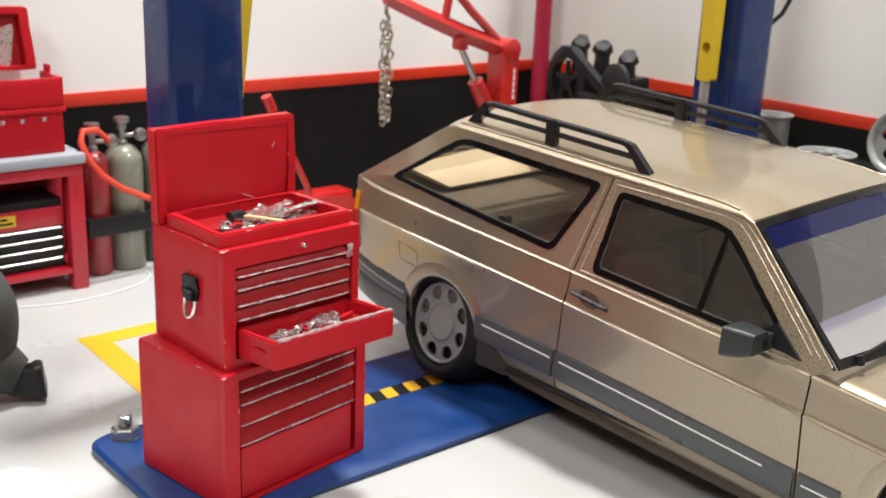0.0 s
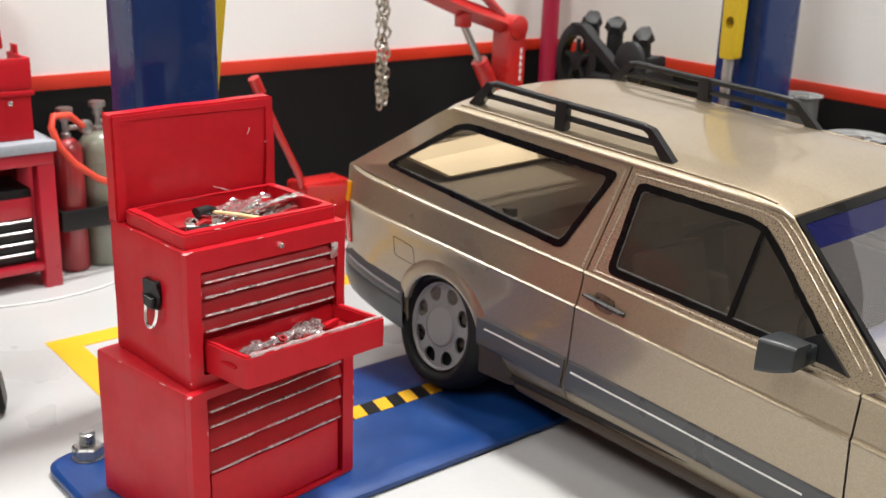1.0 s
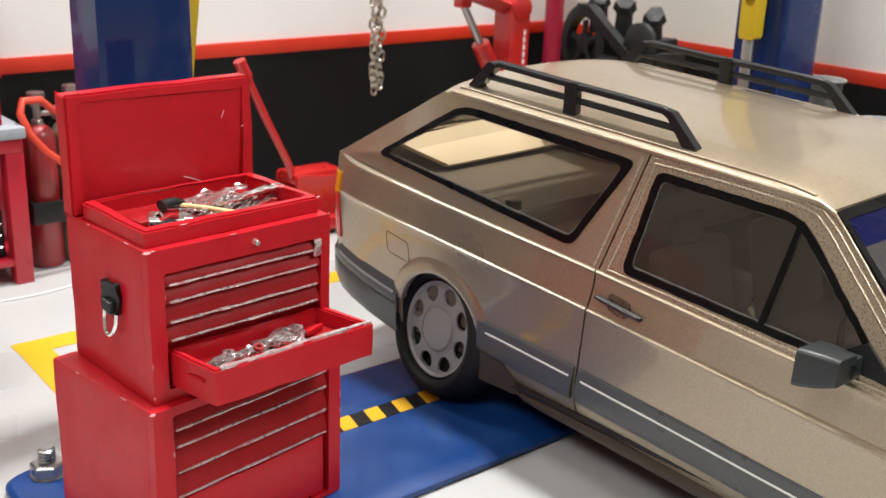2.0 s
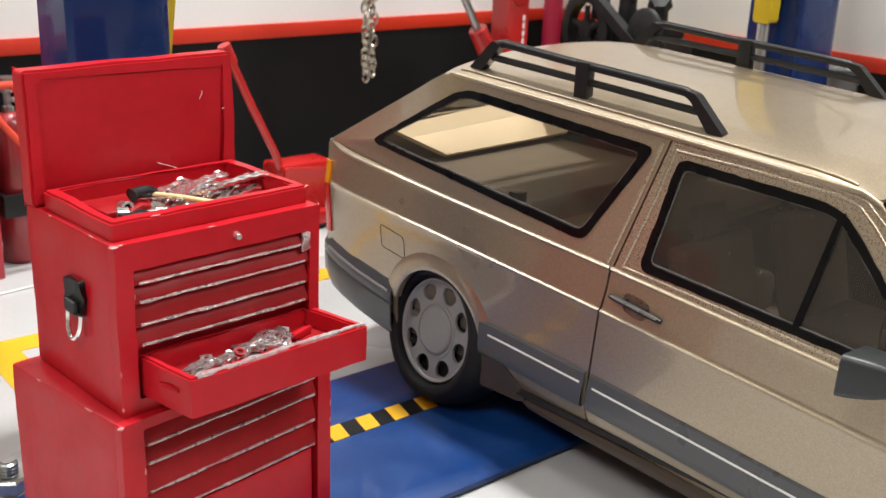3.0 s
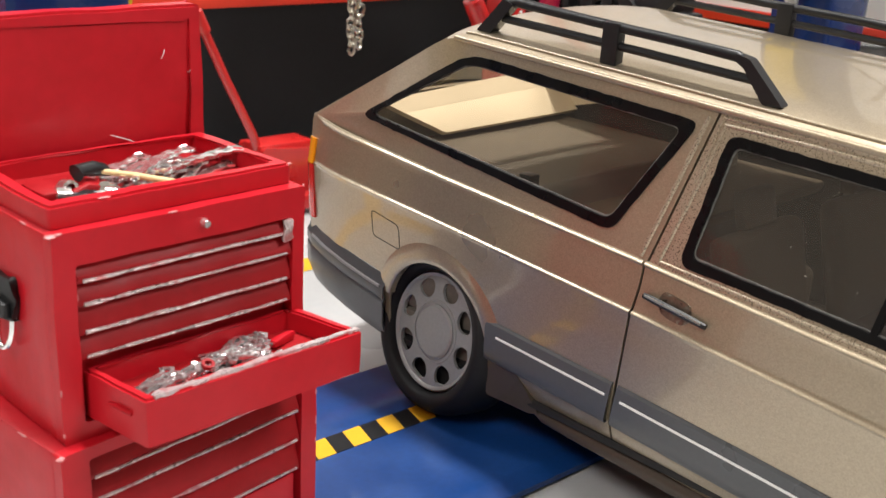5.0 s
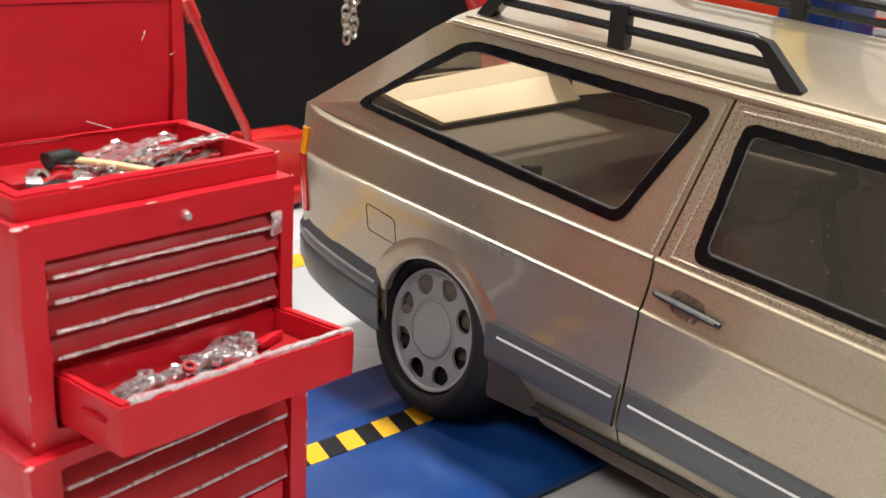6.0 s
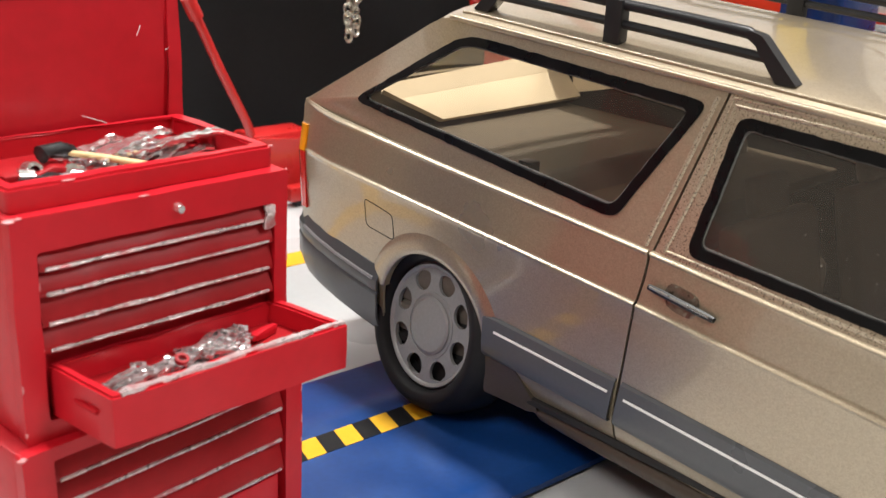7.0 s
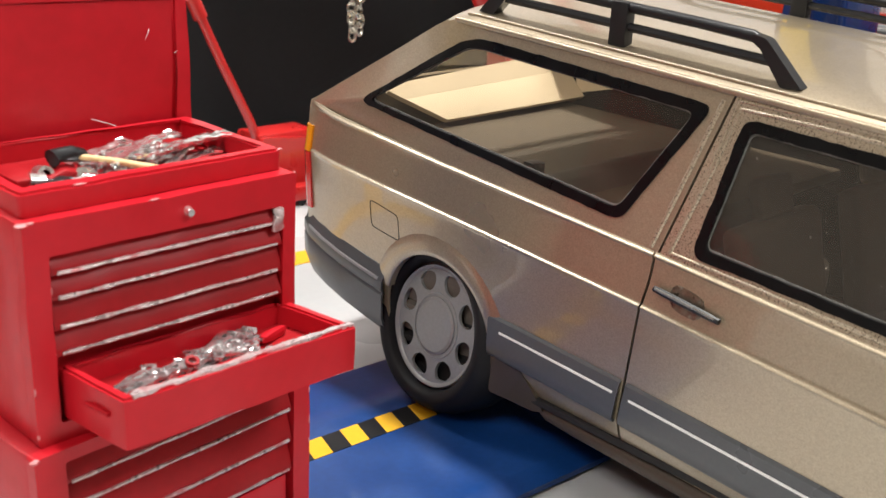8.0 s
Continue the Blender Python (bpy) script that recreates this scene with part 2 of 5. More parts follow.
def box(x0, y0, z0, x1, y1, z1, bevel=0.3, seg=2, bm=None):
    bm2 = bmesh.new()
    bmesh.ops.create_cube(bm2, size=1)
    for v in bm2.verts:
        v.co = Vector(((x0 + x1) / 2 + v.co.x * (x1 - x0), (y0 + y1) / 2 + v.co.y * (y1 - y0), (z0 + z1) / 2 + v.co.z * (z1 - z0)))
    if bevel:
        bmesh.ops.bevel(bm2, geom=list(bm2.edges), offset=bevel, segments=seg, affect="EDGES", profile=0.6)
    return merge(bm, bm2)


def merge(bm, bm2):
    if bm is None:
        return bm2
    me = bpy.data.meshes.new("tmp")
    bm2.to_mesh(me)
    bm2.free()
    bm.from_mesh(me)
    bpy.data.meshes.remove(me)
    return bm


def moved(bm, m):
    bmesh.ops.transform(bm, matrix=m, verts=bm.verts)
    return bm


def frame_of(d):
    d = Vector(d).normalized()
    a = Vector((0, 0, 1)) if abs(d.z) < 0.9 else Vector((1, 0, 0))
    u = d.cross(a).normalized()
    return d, u, d.cross(u).normalized()


def cyl(p, q, r0, r1=None, n=24, bm=None, bevel=0.0):
    """A closed cylinder or cone from p to q."""
    r1 = r0 if r1 is None else r1
    d = Vector(q) - Vector(p)
    l = d.length
    prof = [(0, 0), (r0, 0), (r1, l), (0, l)]
    if bevel:
        prof = [(0, 0), (r0 - bevel, 0), (r0 - bevel * 0.3, bevel * 0.3), (r0, bevel), (r1, l - bevel), (r1 - bevel * 0.3, l - bevel * 0.3), (r1 - bevel, l), (0, l)]
    return lathe(prof, p, d, n, bm)


def lathe(prof, origin=(0, 0, 0), axis=(0, 0, 1), n=32, bm=None):
    """Turn a profile of (radius, height) round an axis."""
    bm2 = bmesh.new()
    d, u, w = frame_of(axis)
    o = Vector(origin)
    rings = []
    for r, h in prof:
        if r < 1e-6:
            rings.append([bm2.verts.new(o + d * h)])
        else:
            rings.append([bm2.verts.new(o + d * h + (u * math.cos(a) + w * math.sin(a)) * r) for a in (2 * math.pi * k / n for k in range(n))])
    for a, b in zip(rings, rings[1:]):
        for k in range(n):
            k2 = (k + 1) % n
            if len(a) == 1 and len(b) == 1:
                continue
            if len(a) == 1:
                bm2.faces.new((a[0], b[k], b[k2]))
            elif len(b) == 1:
                bm2.faces.new((a[k], a[k2], b[0]))
            else:
                bm2.faces.new((a[k], a[k2], b[k2], b[k]))
    return merge(bm, bm2)


def tube(pts, r, n=10, bm=None, closed=False, squash=None):
    """A round bar along points; r may be a list."""
    bm2 = bmesh.new()
    pts = [Vector(p) for p in pts]
    N = len(pts)
    rings = []
    up = None
    for i, p in enumerate(pts):
        a = pts[(i - 1) % N] if closed or i > 0 else p
        b = pts[(i + 1) % N] if closed or i < N - 1 else p
        d = (b - a).normalized()
        if up is None:
            _, u, w = frame_of(d)
        else:
            u = (up - d * up.dot(d)).normalized()
            w = d.cross(u).normalized()
        up = u
        rad = r[i] if isinstance(r, (list, tuple)) else r
        rings.append([bm2.verts.new(p + (u * math.cos(t) + w * math.sin(t)) * rad) for t in (2 * math.pi * k / n for k in range(n))])
    pairs = list(zip(rings, rings[1:])) + ([(rings[-1], rings[0])] if closed else [])
    for a, b in pairs:
        for k in range(n):
            bm2.faces.new((a[k], a[(k + 1) % n], b[(k + 1) % n], b[k]))
    if not closed:
        bm2.faces.new(rings[0])
        bm2.faces.new(rings[-1])
    return merge(bm, bm2)


def round_poly(pts, r, n=4):
    """Round the corners of a polygon of 2D points."""
    out = []
    N = len(pts)
    for i in range(N):
        p0, p, p1 = (Vector((*pts[k % N], 0)) for k in (i - 1, i, i + 1))
        rad = r[i] if isinstance(r, (list, tuple)) else r
        a, b = p0 - p, p1 - p
        l = min(rad, a.length * 0.45, b.length * 0.45)
        s, e = p + a.normalized() * l, p + b.normalized() * l
        for k in range(n + 1):
            t = k / n
            q = s * (1 - t) ** 2 + p * 2 * t * (1 - t) + e * t * t
            out.append((q.x, q.y))
    return out


def slab(outer, holes, place, thick, bm=None):
    """A plate of an outline with holes; place(u, v, d) gives the point at depth d."""
    bm2 = bmesh.new()
    layers = []
    for d in (0.0, thick):
        loops, edges = [], []
        for loop in [outer, *holes]:
            vs = [bm2.verts.new(place(u, v, d)) for u, v in loop]
            loops.append(vs)
            edges += [bm2.edges.new((vs[k], vs[(k + 1) % len(vs)])) for k in range(len(vs))]
        bmesh.ops.triangle_fill(bm2, use_beauty=True, use_dissolve=False, edges=edges)
        layers.append(loops)
    for a, b in zip(*layers):
        for k in range(len(a)):
            k2 = (k + 1) % len(a)
            bm2.faces.new((a[k], a[k2], b[k2], b[k]))
    return merge(bm, bm2)


def grid(rows, bm=None, close=False):
    """A sheet over rows of points."""
    bm2 = bmesh.new()
    vs = [[bm2.verts.new(p) for p in row] for row in rows]
    for a, b in zip(vs, vs[1:]):
        for k in range(len(a) - 1):
            bm2.faces.new((a[k], a[k + 1], b[k + 1], b[k]))
        if close:
            bm2.faces.new((a[-1], a[0], b[0], b[-1]))
    return merge(bm, bm2)


def double_sheet(rows, shift, bm=None):
    """A sheet over rows of points with a second skin moved by shift, closed round its rim."""
    bm2 = bmesh.new()
    shift = Vector(shift)
    a = [[bm2.verts.new(p) for p in row] for row in rows]
    b = [[bm2.verts.new(Vector(p) + shift) for p in row] for row in rows]
    for g in (a, b):
        for r0, r1 in zip(g, g[1:]):
            for k in range(len(r0) - 1):
                bm2.faces.new((r0[k], r0[k + 1], r1[k + 1], r1[k]))
    ring = [(i, 0) for i in range(len(a))] + [(len(a) - 1, j) for j in range(1, len(a[0]))]
    ring += [(i, len(a[0]) - 1) for i in range(len(a) - 2, -1, -1)] + [(0, j) for j in range(len(a[0]) - 2, 0, -1)]
    for (i, j), (k, l) in zip(ring, ring[1:] + ring[:1]):
        bm2.faces.new((a[i][j], a[k][l], b[k][l], b[i][j]))
    return merge(bm, bm2)


def thicken(bm, t):
    """Give a sheet thickness t along its normals."""
    bmesh.ops.recalc_face_normals(bm, faces=bm.faces)
    bmesh.ops.solidify(bm, geom=list(bm.faces), thickness=t)
    return bm


def wobble(bm, amount, scale=0.2):
    """The uneven hand-made surface of resin castings."""
    for v in bm.verts:
        v.co += noise.noise_vector(v.co * scale) * amount
    return bm


def finer(bm, l):
    """Split edges longer than l, so that a casting can be uneven."""
    for _ in range(5):
        long = [e for e in bm.edges if e.calc_length() > l]
        if not long:
            break
        bmesh.ops.subdivide_edges(bm, edges=long, cuts=1, use_grid_fill=True)
    return bm


def diced(bm, cuts=1):
    bmesh.ops.subdivide_edges(bm, edges=list(bm.edges), cuts=cuts, use_grid_fill=True)
    return bm


# ---------------------------------------------------------------- the room of the diorama
WA, WB = 360.0, 362.0      # back wall at y = WA, side wall at x = WB
X0, Y0 = -330.0, -330.0    # open edges of the base
XW = -15.0                 # free unseen end of the back wall panel; beyond it the flank mirrors the room
Z1, Z2, ZT = 65.0, 70.5, 235.0  # black dado, orange stripe, top of the wall panels
tagged(part("floor", box(X0, Y0, -6, WB + 6, WA + 6, 0, 0.0), M_FLOOR), "glossy white painted workshop floor with faint scuffs", "floor", kind="structure")
tagged(part("wall_back", box(XW, WA, 0, WB + 6, WA + 6, ZT, 0.0), M_WALL), "plain white painted diorama wall panel", "wall", kind="structure")
tagged(part("wall_side", box(WB, Y0, 0, WB + 6, WA - 0.02, ZT, 0.0), M_WALL), "plain white painted diorama wall panel", "wall", kind="structure")
tagged(part("trim_dado_back", box(XW, WA - 0.6, 0.02, WB - 0.7, WA - 0.02, Z1, 0.0), M_BLACK_WALL), "matt black dado band along the wall", "wall trim", kind="structure")
tagged(part("trim_dado_side", box(WB - 0.6, Y0, 0.02, WB - 0.02, WA - 0.7, Z1, 0.0), M_BLACK_WALL), "matt black dado band along the wall", "wall trim", kind="structure")
tagged(part("trim_stripe_back", box(XW, WA - 0.9, Z1 + 0.05, WB - 1.0, WA - 0.02, Z2, 0.15), M_STRIPE), "orange-red stripe above the black dado", "wall trim", kind="structure")
tagged(part("trim_stripe_side", box(WB - 0.9, Y0, Z1 + 0.05, WB - 0.02, WA - 1.0, Z2, 0.15), M_STRIPE), "orange-red stripe above the black dado", "wall trim", kind="structure")
tagged(part("ground_table", box(-600, -600, -40, 600, 600, -6.2, 2), M_TABLE), "brown wooden table under the diorama base", "table", kind="structure")
# an unseen room round the table, added for bounced light and reflections
tagged(part("wall_room_north", box(-1300, 1300, -760, 1300, 1330, 1500, 0), M_ROOM), "plain brownish plaster wall of the unseen outer room", "wall", kind="structure")
tagged(part("wall_room_south", box(-1300, -1330, -760, 1300, -1300, 1500, 0), M_ROOM), "plain brownish plaster wall of the unseen outer room", "wall", kind="structure")
tagged(part("wall_room_east", box(1300, -1300, -760, 1330, 1300, 1500, 0), M_ROOM), "plain brownish plaster wall of the unseen outer room", "wall", kind="structure")
tagged(part("wall_room_west", box(-1330, -1300, -760, -1300, 1300, 1500, 0), M_ROOM), "plain brownish plaster wall of the unseen outer room", "wall", kind="structure")
tagged(part("ceiling", box(-1330, -1330, 1500, 1330, 1330, 1530, 0), M_CEILING), "plain white bounce ceiling of the unseen outer room", "ceiling", kind="structure")
tagged(part("floor_room", box(-1330, -1330, -790, 1330, 1330, -760, 0), M_TABLE), "brown floor of the unseen outer room", "floor", kind="structure")

# yellow bay marking, a closed rectangle of floor tape
def tape_piece(x0, y0, x1, y1):
    return box(x0, y0, 0.0, x1, y1, 0.22, 0.08, 1)


bay = thing("floor_marking", at(0, 0, 0.02), "yellow tape rectangle marking the bay on the floor", "floor tape", kind="structure")
part("tape_strip", tape_piece(66, 272, 345, 281), M_TAPE, bay)
part("tape_strip", moved(tape_piece(-4.5, -135, 4.5, 0), Matrix.Translation((70.5, 272.2, 0)) @ Matrix.Rotation(radians(-2.0), 4, "Z")), M_TAPE, bay)
part("tape_strip", tape_piece(336, 20, 345, 271.8), M_TAPE, bay)


# ---------------------------------------------------------------- two-post lift
def base_plate_outline():
    return round_poly([(37, 145.5), (337, 145.5), (337, 204.5), (37, 204.5)], 7, 6)


lift = thing("car_lift", at(0, 0, 0), "blue two-post car lift with a wide floor plate", "car lift")
# the front edge slopes as a broad chamfer down to an upright edge
bm = bmesh.new()
rings = []
for inset, z in ((0.35, 0.55), (0.0, 0.75), (0.0, 2.0), (0.25, 2.2), (4.6, 3.05), (5.0, 3.1)):
    k = inset / 5.0
    rings.append([bm.verts.new((u + (min(1, (187 - u) / 150) if u < 187 else -min(1, (u - 187) / 150)) * 1.2 * k, v + (inset * (204.5 - v) / 59.0 if v < 175 else -1.0 * k), z)) for u, v in base_plate_outline()])
for a, b in zip(rings, rings[1:]):
    for i in range(len(a)):
        j = (i + 1) % len(a)
        bm.faces.new((a[i], a[j], b[j], b[i]))
bm.faces.new(rings[-1])
bm.faces.new(list(reversed(rings[0])))
# added black slab that stands in for the shadow line beneath the plate
part("base_gasket", box(38.5, 147.2, 0.0, 335.5, 203, 0.62, 0.0), M_DARK, lift, "black strip standing in for the shadow line under the plate")
part("base_plate", bm, M_PLATE, lift, "blue painted steel floor plate with rounded corners")
# black and yellow warning strip in single blocks
x = 50.2
k = 1
while x < 144:
    skew = 1.6
    poly = [(x, 176.6), (x + 4.36, 176.6), (x + 4.36 + skew, 183.0), (x + skew, 183.0)]
    bm = slab(poly, [], lambda u, v, d: (u, v, 3.22 - d), 0.2)
    part("warning_block", bm, M_TAPE if k % 2 else M_BLACK, lift)
    x += 4.4
    k += 1


def post(name, x0, y0, x1, y1, label):
    """A lift column: rounded channel on a foot plate."""
    bm = slab(round_poly([(x0, y0), (x1, y0), (x1, y1), (x0, y1)], [2.4, 4.5, 2.5, 1.0], 6), [], lambda u, v, d: (u, v, 225 - d), 221)
    p = part(name, bm, M_BLUE, lift, label, smooth=50)
    part("post_foot", box(x0 + 0.5, y0 - 2, 0.02, x1 + 4, y1 + 6, 4.2, 0.6), M_PLATE, p)
    return p


left_post = post("post", 70.9, 212, 94.1, 229.7, "glossy dark blue lift column")
bm = slab([(95.6, 120), (97.4, 84), (99.0, 84), (103.6, 120), (106, 150), (95.6, 150)], [], lambda u, v, d: (u, 224.5 + d, v), 5)
part("yellow_guard", bm, M_YELLOW, left_post, "yellow lift carriage plate tapering downwards")
right_post = post("post", 283, 179.3, 306, 198, "glossy dark blue lift column")
# yellow ram with a steel rod in front of the column
bm = slab(round_poly([(185.2, 88), (191.2, 88), (192.6, 165), (184.4, 165)], 1.4), [round_poly([(188.2 + 1.8 * math.cos(a), 100.5 + 2.0 * math.sin(a)) for a in (2 * math.pi * i / 12 for i in range(12))], 0.1, 1)], lambda u, v, d: (275.6 + d, u, v), 4.5)
part("ram_sleeve", bm, M_YELLOW, right_post, "yellow ram sleeve with a round hole")
part("ram_rod", cyl((278, 188.6, 40), (278, 188.6, 89), 1.9, bevel=0.2), M_STEEL, right_post, "bare steel ram rod")
part("ram_bracket", box(276, 184, 36, 283.2, 193, 44, 0.5), M_BLUE, right_post)
part("post_slot", box(282.7, 180.5, 60, 283.1, 184.8, 72, 0.1), M_BLACK, right_post)
part("slot_latch", box(281.2, 181.4, 62, 282.8, 183.6, 69, 0.3), M_YELLOW, right_post)
part("cable", tube([(306.4, 182, 109), (308.5, 179, 113), (310, 177, 119), (313, 172, 128), (312, 176, 150)], 0.9), M_BLACK, right_post, "black rubber cable on the lift column")


def hex_bolt():
    b = thing("anchor_bolt", at(46.6, 199.0, 3), "zinc hex nut and threaded anchor stud on the blue plate", "bolt", "anchor bolts")
    bm = lathe([(0, 0), (3.9, 0), (3.9, 0.4), (0, 0.4)], n=28)
    part("washer", bm, M_STEEL, b)
    bm = lathe([(0, 0.4), (3.6, 0.4), (3.9, 0.8), (3.9, 3.0), (3.4, 3.5), (0, 3.5)], n=6)
    part("nut", bm, M_STEEL, b, smooth=20)
    prof = [(0, 3.5)]
    z = 3.5
    while z < 6.6:
        prof += [(1.35, z), (1.95, z + 0.36), (1.95, z + 0.46), (1.35, z + 0.8)]
        z += 0.82
    prof += [(1.4, z + 0.3), (0, z + 0.3)]
    part("stud", lathe(prof, n=20), M_STEEL, b, smooth=25)
    return b


bolt = hex_bolt()
for px, py in ((329, 197), (329, 151)):
    copy_thing(bolt, at(px, py, 3, rz=17))
part("weld_rib", slab([(0, 0), (7, 0), (7, 6)], [], lambda u, v, d: (52 + u, 200 + d, 3 + v), 2.0), M_PLATE, lift)


# ---------------------------------------------------------------- red tool cabinet with top chest
W, HT, HC, DP, HL = 40.8, 68.9, 38.8, 31.5, 92.6
cab = thing("tool_cabinet", at(51.0, 149.3, 3.0, rz=9.0), "red roller tool cabinet with drawers, standing on the blue plate", "tool cabinet")
HC0, HT0, HL0 = HC - 3, HT - 3, HL - 3


def cast(bm, amount=0.22, scale=0.13):
    return wobble(finer(bm, 4.0), amount * 1.35, scale * 1.2)


def carcass(x0, y0, z0, x1, y1, z1, recess, bevel=0.7):
    """A cabinet body whose front has a sunken field for the drawers."""
    bm = bmesh.new()
    rx0, rz0, rx1, rz1, dep = recess
    outer = [(x0, z0), (x1, z0), (x1, z1), (x0, z1)]
    hole = round_poly([(rx0, rz0), (rx1, rz0), (rx1, rz1), (rx0, rz1)], 0.5, 2)
    slab(round_poly(outer, bevel, 3), [hole], lambda u, v, d: (u, y0 + d, v), dep, bm)
    box(x0, y0 + dep, z0, x1, y1, z1, bevel, 2, bm)
    return bm


def louvre(x0, x1, yl, yb, zb, zt):
    """A drawer front that leans out to a lip along its lower edge."""
    prof = round_poly([(yb, zb), (yl, zb), (yl, zb + 0.75), (yl + 1.0, zt), (yb, zt)], 0.25, 2)
    return cast(finer(slab(prof, [], lambda u, v, d: (x0 + d, u, v), x1 - x0), 2.5), 0.16, 0.3)


bm = carcass(-2.0, -1.5, 0.3, W + 4.2, 33.5, HC0, (2.3, 1.2, W + 0.8, HC0 - 2.0, 2.0))
part("lower_cabinet", cast(bm, 0.14), M_RED, cab)
for k, (zt, zb) in enumerate(((33.4, 30.3), (29.8, 26.7), (26.2, 21.2), (20.7, 15.9))):
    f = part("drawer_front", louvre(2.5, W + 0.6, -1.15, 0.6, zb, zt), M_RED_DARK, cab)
    bm = tube([(3.1 + (W - 3.1) * i / 14, -1.2 - 0.06 * math.sin(i), zb + 0.3 + 0.09 * noise.noise((i * 0.35, k * 1.7, 2))) for i in range(15)], [0.27 + 0.14 * noise.noise((i * 0.9, k * 3.1, 0)) for i in range(15)], 8)
    part("edge_strip", bm, M_WORN, f, "worn silver drawer edge")
part("cabinet_door", cast(box(3.2, -0.8, 1.6, W + 0.0, 0.2, 15.2, 0.4), 0.12), M_RED, cab)
for cx in (4, W - 4):
    for cy in (3, 31):
        part("foot", cyl((cx, cy, 0), (cx, cy, 0.6), 2.0), M_BLACK, cab)

chest = thing("tool_chest", at(50.9, 150.1, 3.0 + HC0, rz=4.0), "red top chest with raised lid and one open drawer", "tool chest")
H = HT0 - HC0   # body height of the chest
bm = carcass(0, 0, 0.0, W, DP, H, (3.2, 2.6, W - 2.2, H - 4.6, 2.2), 0.6)
part("chest_body", cast(bm, 0.16), M_RED, chest)
# raised tray rim on top
outer = round_poly([(1.0, 2.2), (W - 1.0, 2.2), (W - 1.0, DP - 5.0), (1.0, DP - 5.0)], 0.8, 3)
inner = round_poly([(3.0, 4.2), (W - 3.0, 4.2), (W - 3.0, DP - 6.2), (3.0, DP - 6.2)], 0.6, 3)
bm = slab(outer, [inner], lambda u, v, d: (u, v, H + 3.2 - d), 3.1)
bmesh.ops.bevel(bm, geom=[e for e in bm.edges if all(v.co.z > H + 3.1 for v in e.verts) and any(abs(f.normal.z) < 0.5 for f in e.link_faces)], offset=0.4, segments=2, affect="EDGES")
part("tray_rim", cast(bm, 0.14), M_RED, chest)
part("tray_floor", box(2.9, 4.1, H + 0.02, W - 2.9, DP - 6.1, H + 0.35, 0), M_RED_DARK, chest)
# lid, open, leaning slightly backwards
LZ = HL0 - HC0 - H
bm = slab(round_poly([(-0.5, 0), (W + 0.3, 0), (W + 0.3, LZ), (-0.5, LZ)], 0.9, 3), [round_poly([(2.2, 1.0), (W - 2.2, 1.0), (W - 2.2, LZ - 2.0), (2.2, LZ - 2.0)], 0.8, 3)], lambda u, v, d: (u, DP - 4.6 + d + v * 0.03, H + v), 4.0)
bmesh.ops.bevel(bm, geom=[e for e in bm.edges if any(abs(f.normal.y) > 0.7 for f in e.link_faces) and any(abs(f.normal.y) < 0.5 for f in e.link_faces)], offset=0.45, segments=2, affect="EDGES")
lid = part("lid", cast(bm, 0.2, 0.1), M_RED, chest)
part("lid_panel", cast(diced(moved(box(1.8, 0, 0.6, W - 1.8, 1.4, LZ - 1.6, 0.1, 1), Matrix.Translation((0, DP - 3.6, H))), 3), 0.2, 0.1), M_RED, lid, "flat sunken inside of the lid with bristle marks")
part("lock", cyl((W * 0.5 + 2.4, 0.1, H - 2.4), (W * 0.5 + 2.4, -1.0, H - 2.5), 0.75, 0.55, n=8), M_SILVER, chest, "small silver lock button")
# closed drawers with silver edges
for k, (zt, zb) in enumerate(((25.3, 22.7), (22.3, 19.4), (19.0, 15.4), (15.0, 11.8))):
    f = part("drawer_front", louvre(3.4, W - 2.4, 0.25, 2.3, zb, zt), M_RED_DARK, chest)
    bm = tube([(4.2 + (W - 7.4) * i / 16, 0.2 - 0.06 * math.sin(i), zb + 0.35 + 0.09 * noise.noise((i * 0.35, k * 1.9, 7))) for i in range(17)], [0.27 + 0.16 * noise.noise((i * 0.8, k * 2.7, 5)) for i in range(17)], 8)
    part("edge_strip", bm, M_WORN, f, "worn silver drawer edge")
bm = wobble(finer(box(W - 3.9, -0.25, 21.9, W - 2.1, 0.5, 25.4, 0.3), 0.5), 0.5, 0.9)
part("silver_smear", bm, M_WORN, chest)
# the drawer that is pulled out
DY, DZ0, DZ1 = -12.2, 3.0, 10.0
well = [(7.0, DY + 1.5), (W - 0.1, DY + 1.5), (W - 2.6, 0.8), (5.4, 0.8)]
bm = slab(round_poly([(5.6, DY), (W + 1.7, DY), (W - 0.8, 1.4), (3.9, 1.4)], 0.5, 2), [round_poly(well, 0.4, 2)], lambda u, v, d: (u, v, DZ1 - d), DZ1 - DZ0)
bmesh.ops.bevel(bm, geom=[e for e in bm.edges if all(v.co.z > DZ1 - 0.01 for v in e.verts) and any(abs(f.normal.z) < 0.5 for f in e.link_faces)], offset=0.35, segments=2, affect="EDGES")
dr = part("drawer", cast(bm, 0.2), M_RED, chest, "red drawer pulled out of the chest")
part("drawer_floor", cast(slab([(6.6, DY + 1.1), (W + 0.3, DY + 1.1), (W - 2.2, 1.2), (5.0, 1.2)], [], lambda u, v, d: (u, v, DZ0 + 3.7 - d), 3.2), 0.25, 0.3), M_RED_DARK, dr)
bm = tube([(5.15, DY + 3.0, DZ0 + 4.1), (4.85, DY + 5.6, DZ0 + 4.2), (4.6, DY + 7.6, DZ0 + 4.0)], [0.3, 0.5, 0.3], 8)
part("side_runner", wobble(bm, 0.1, 0.9), M_RED, dr)
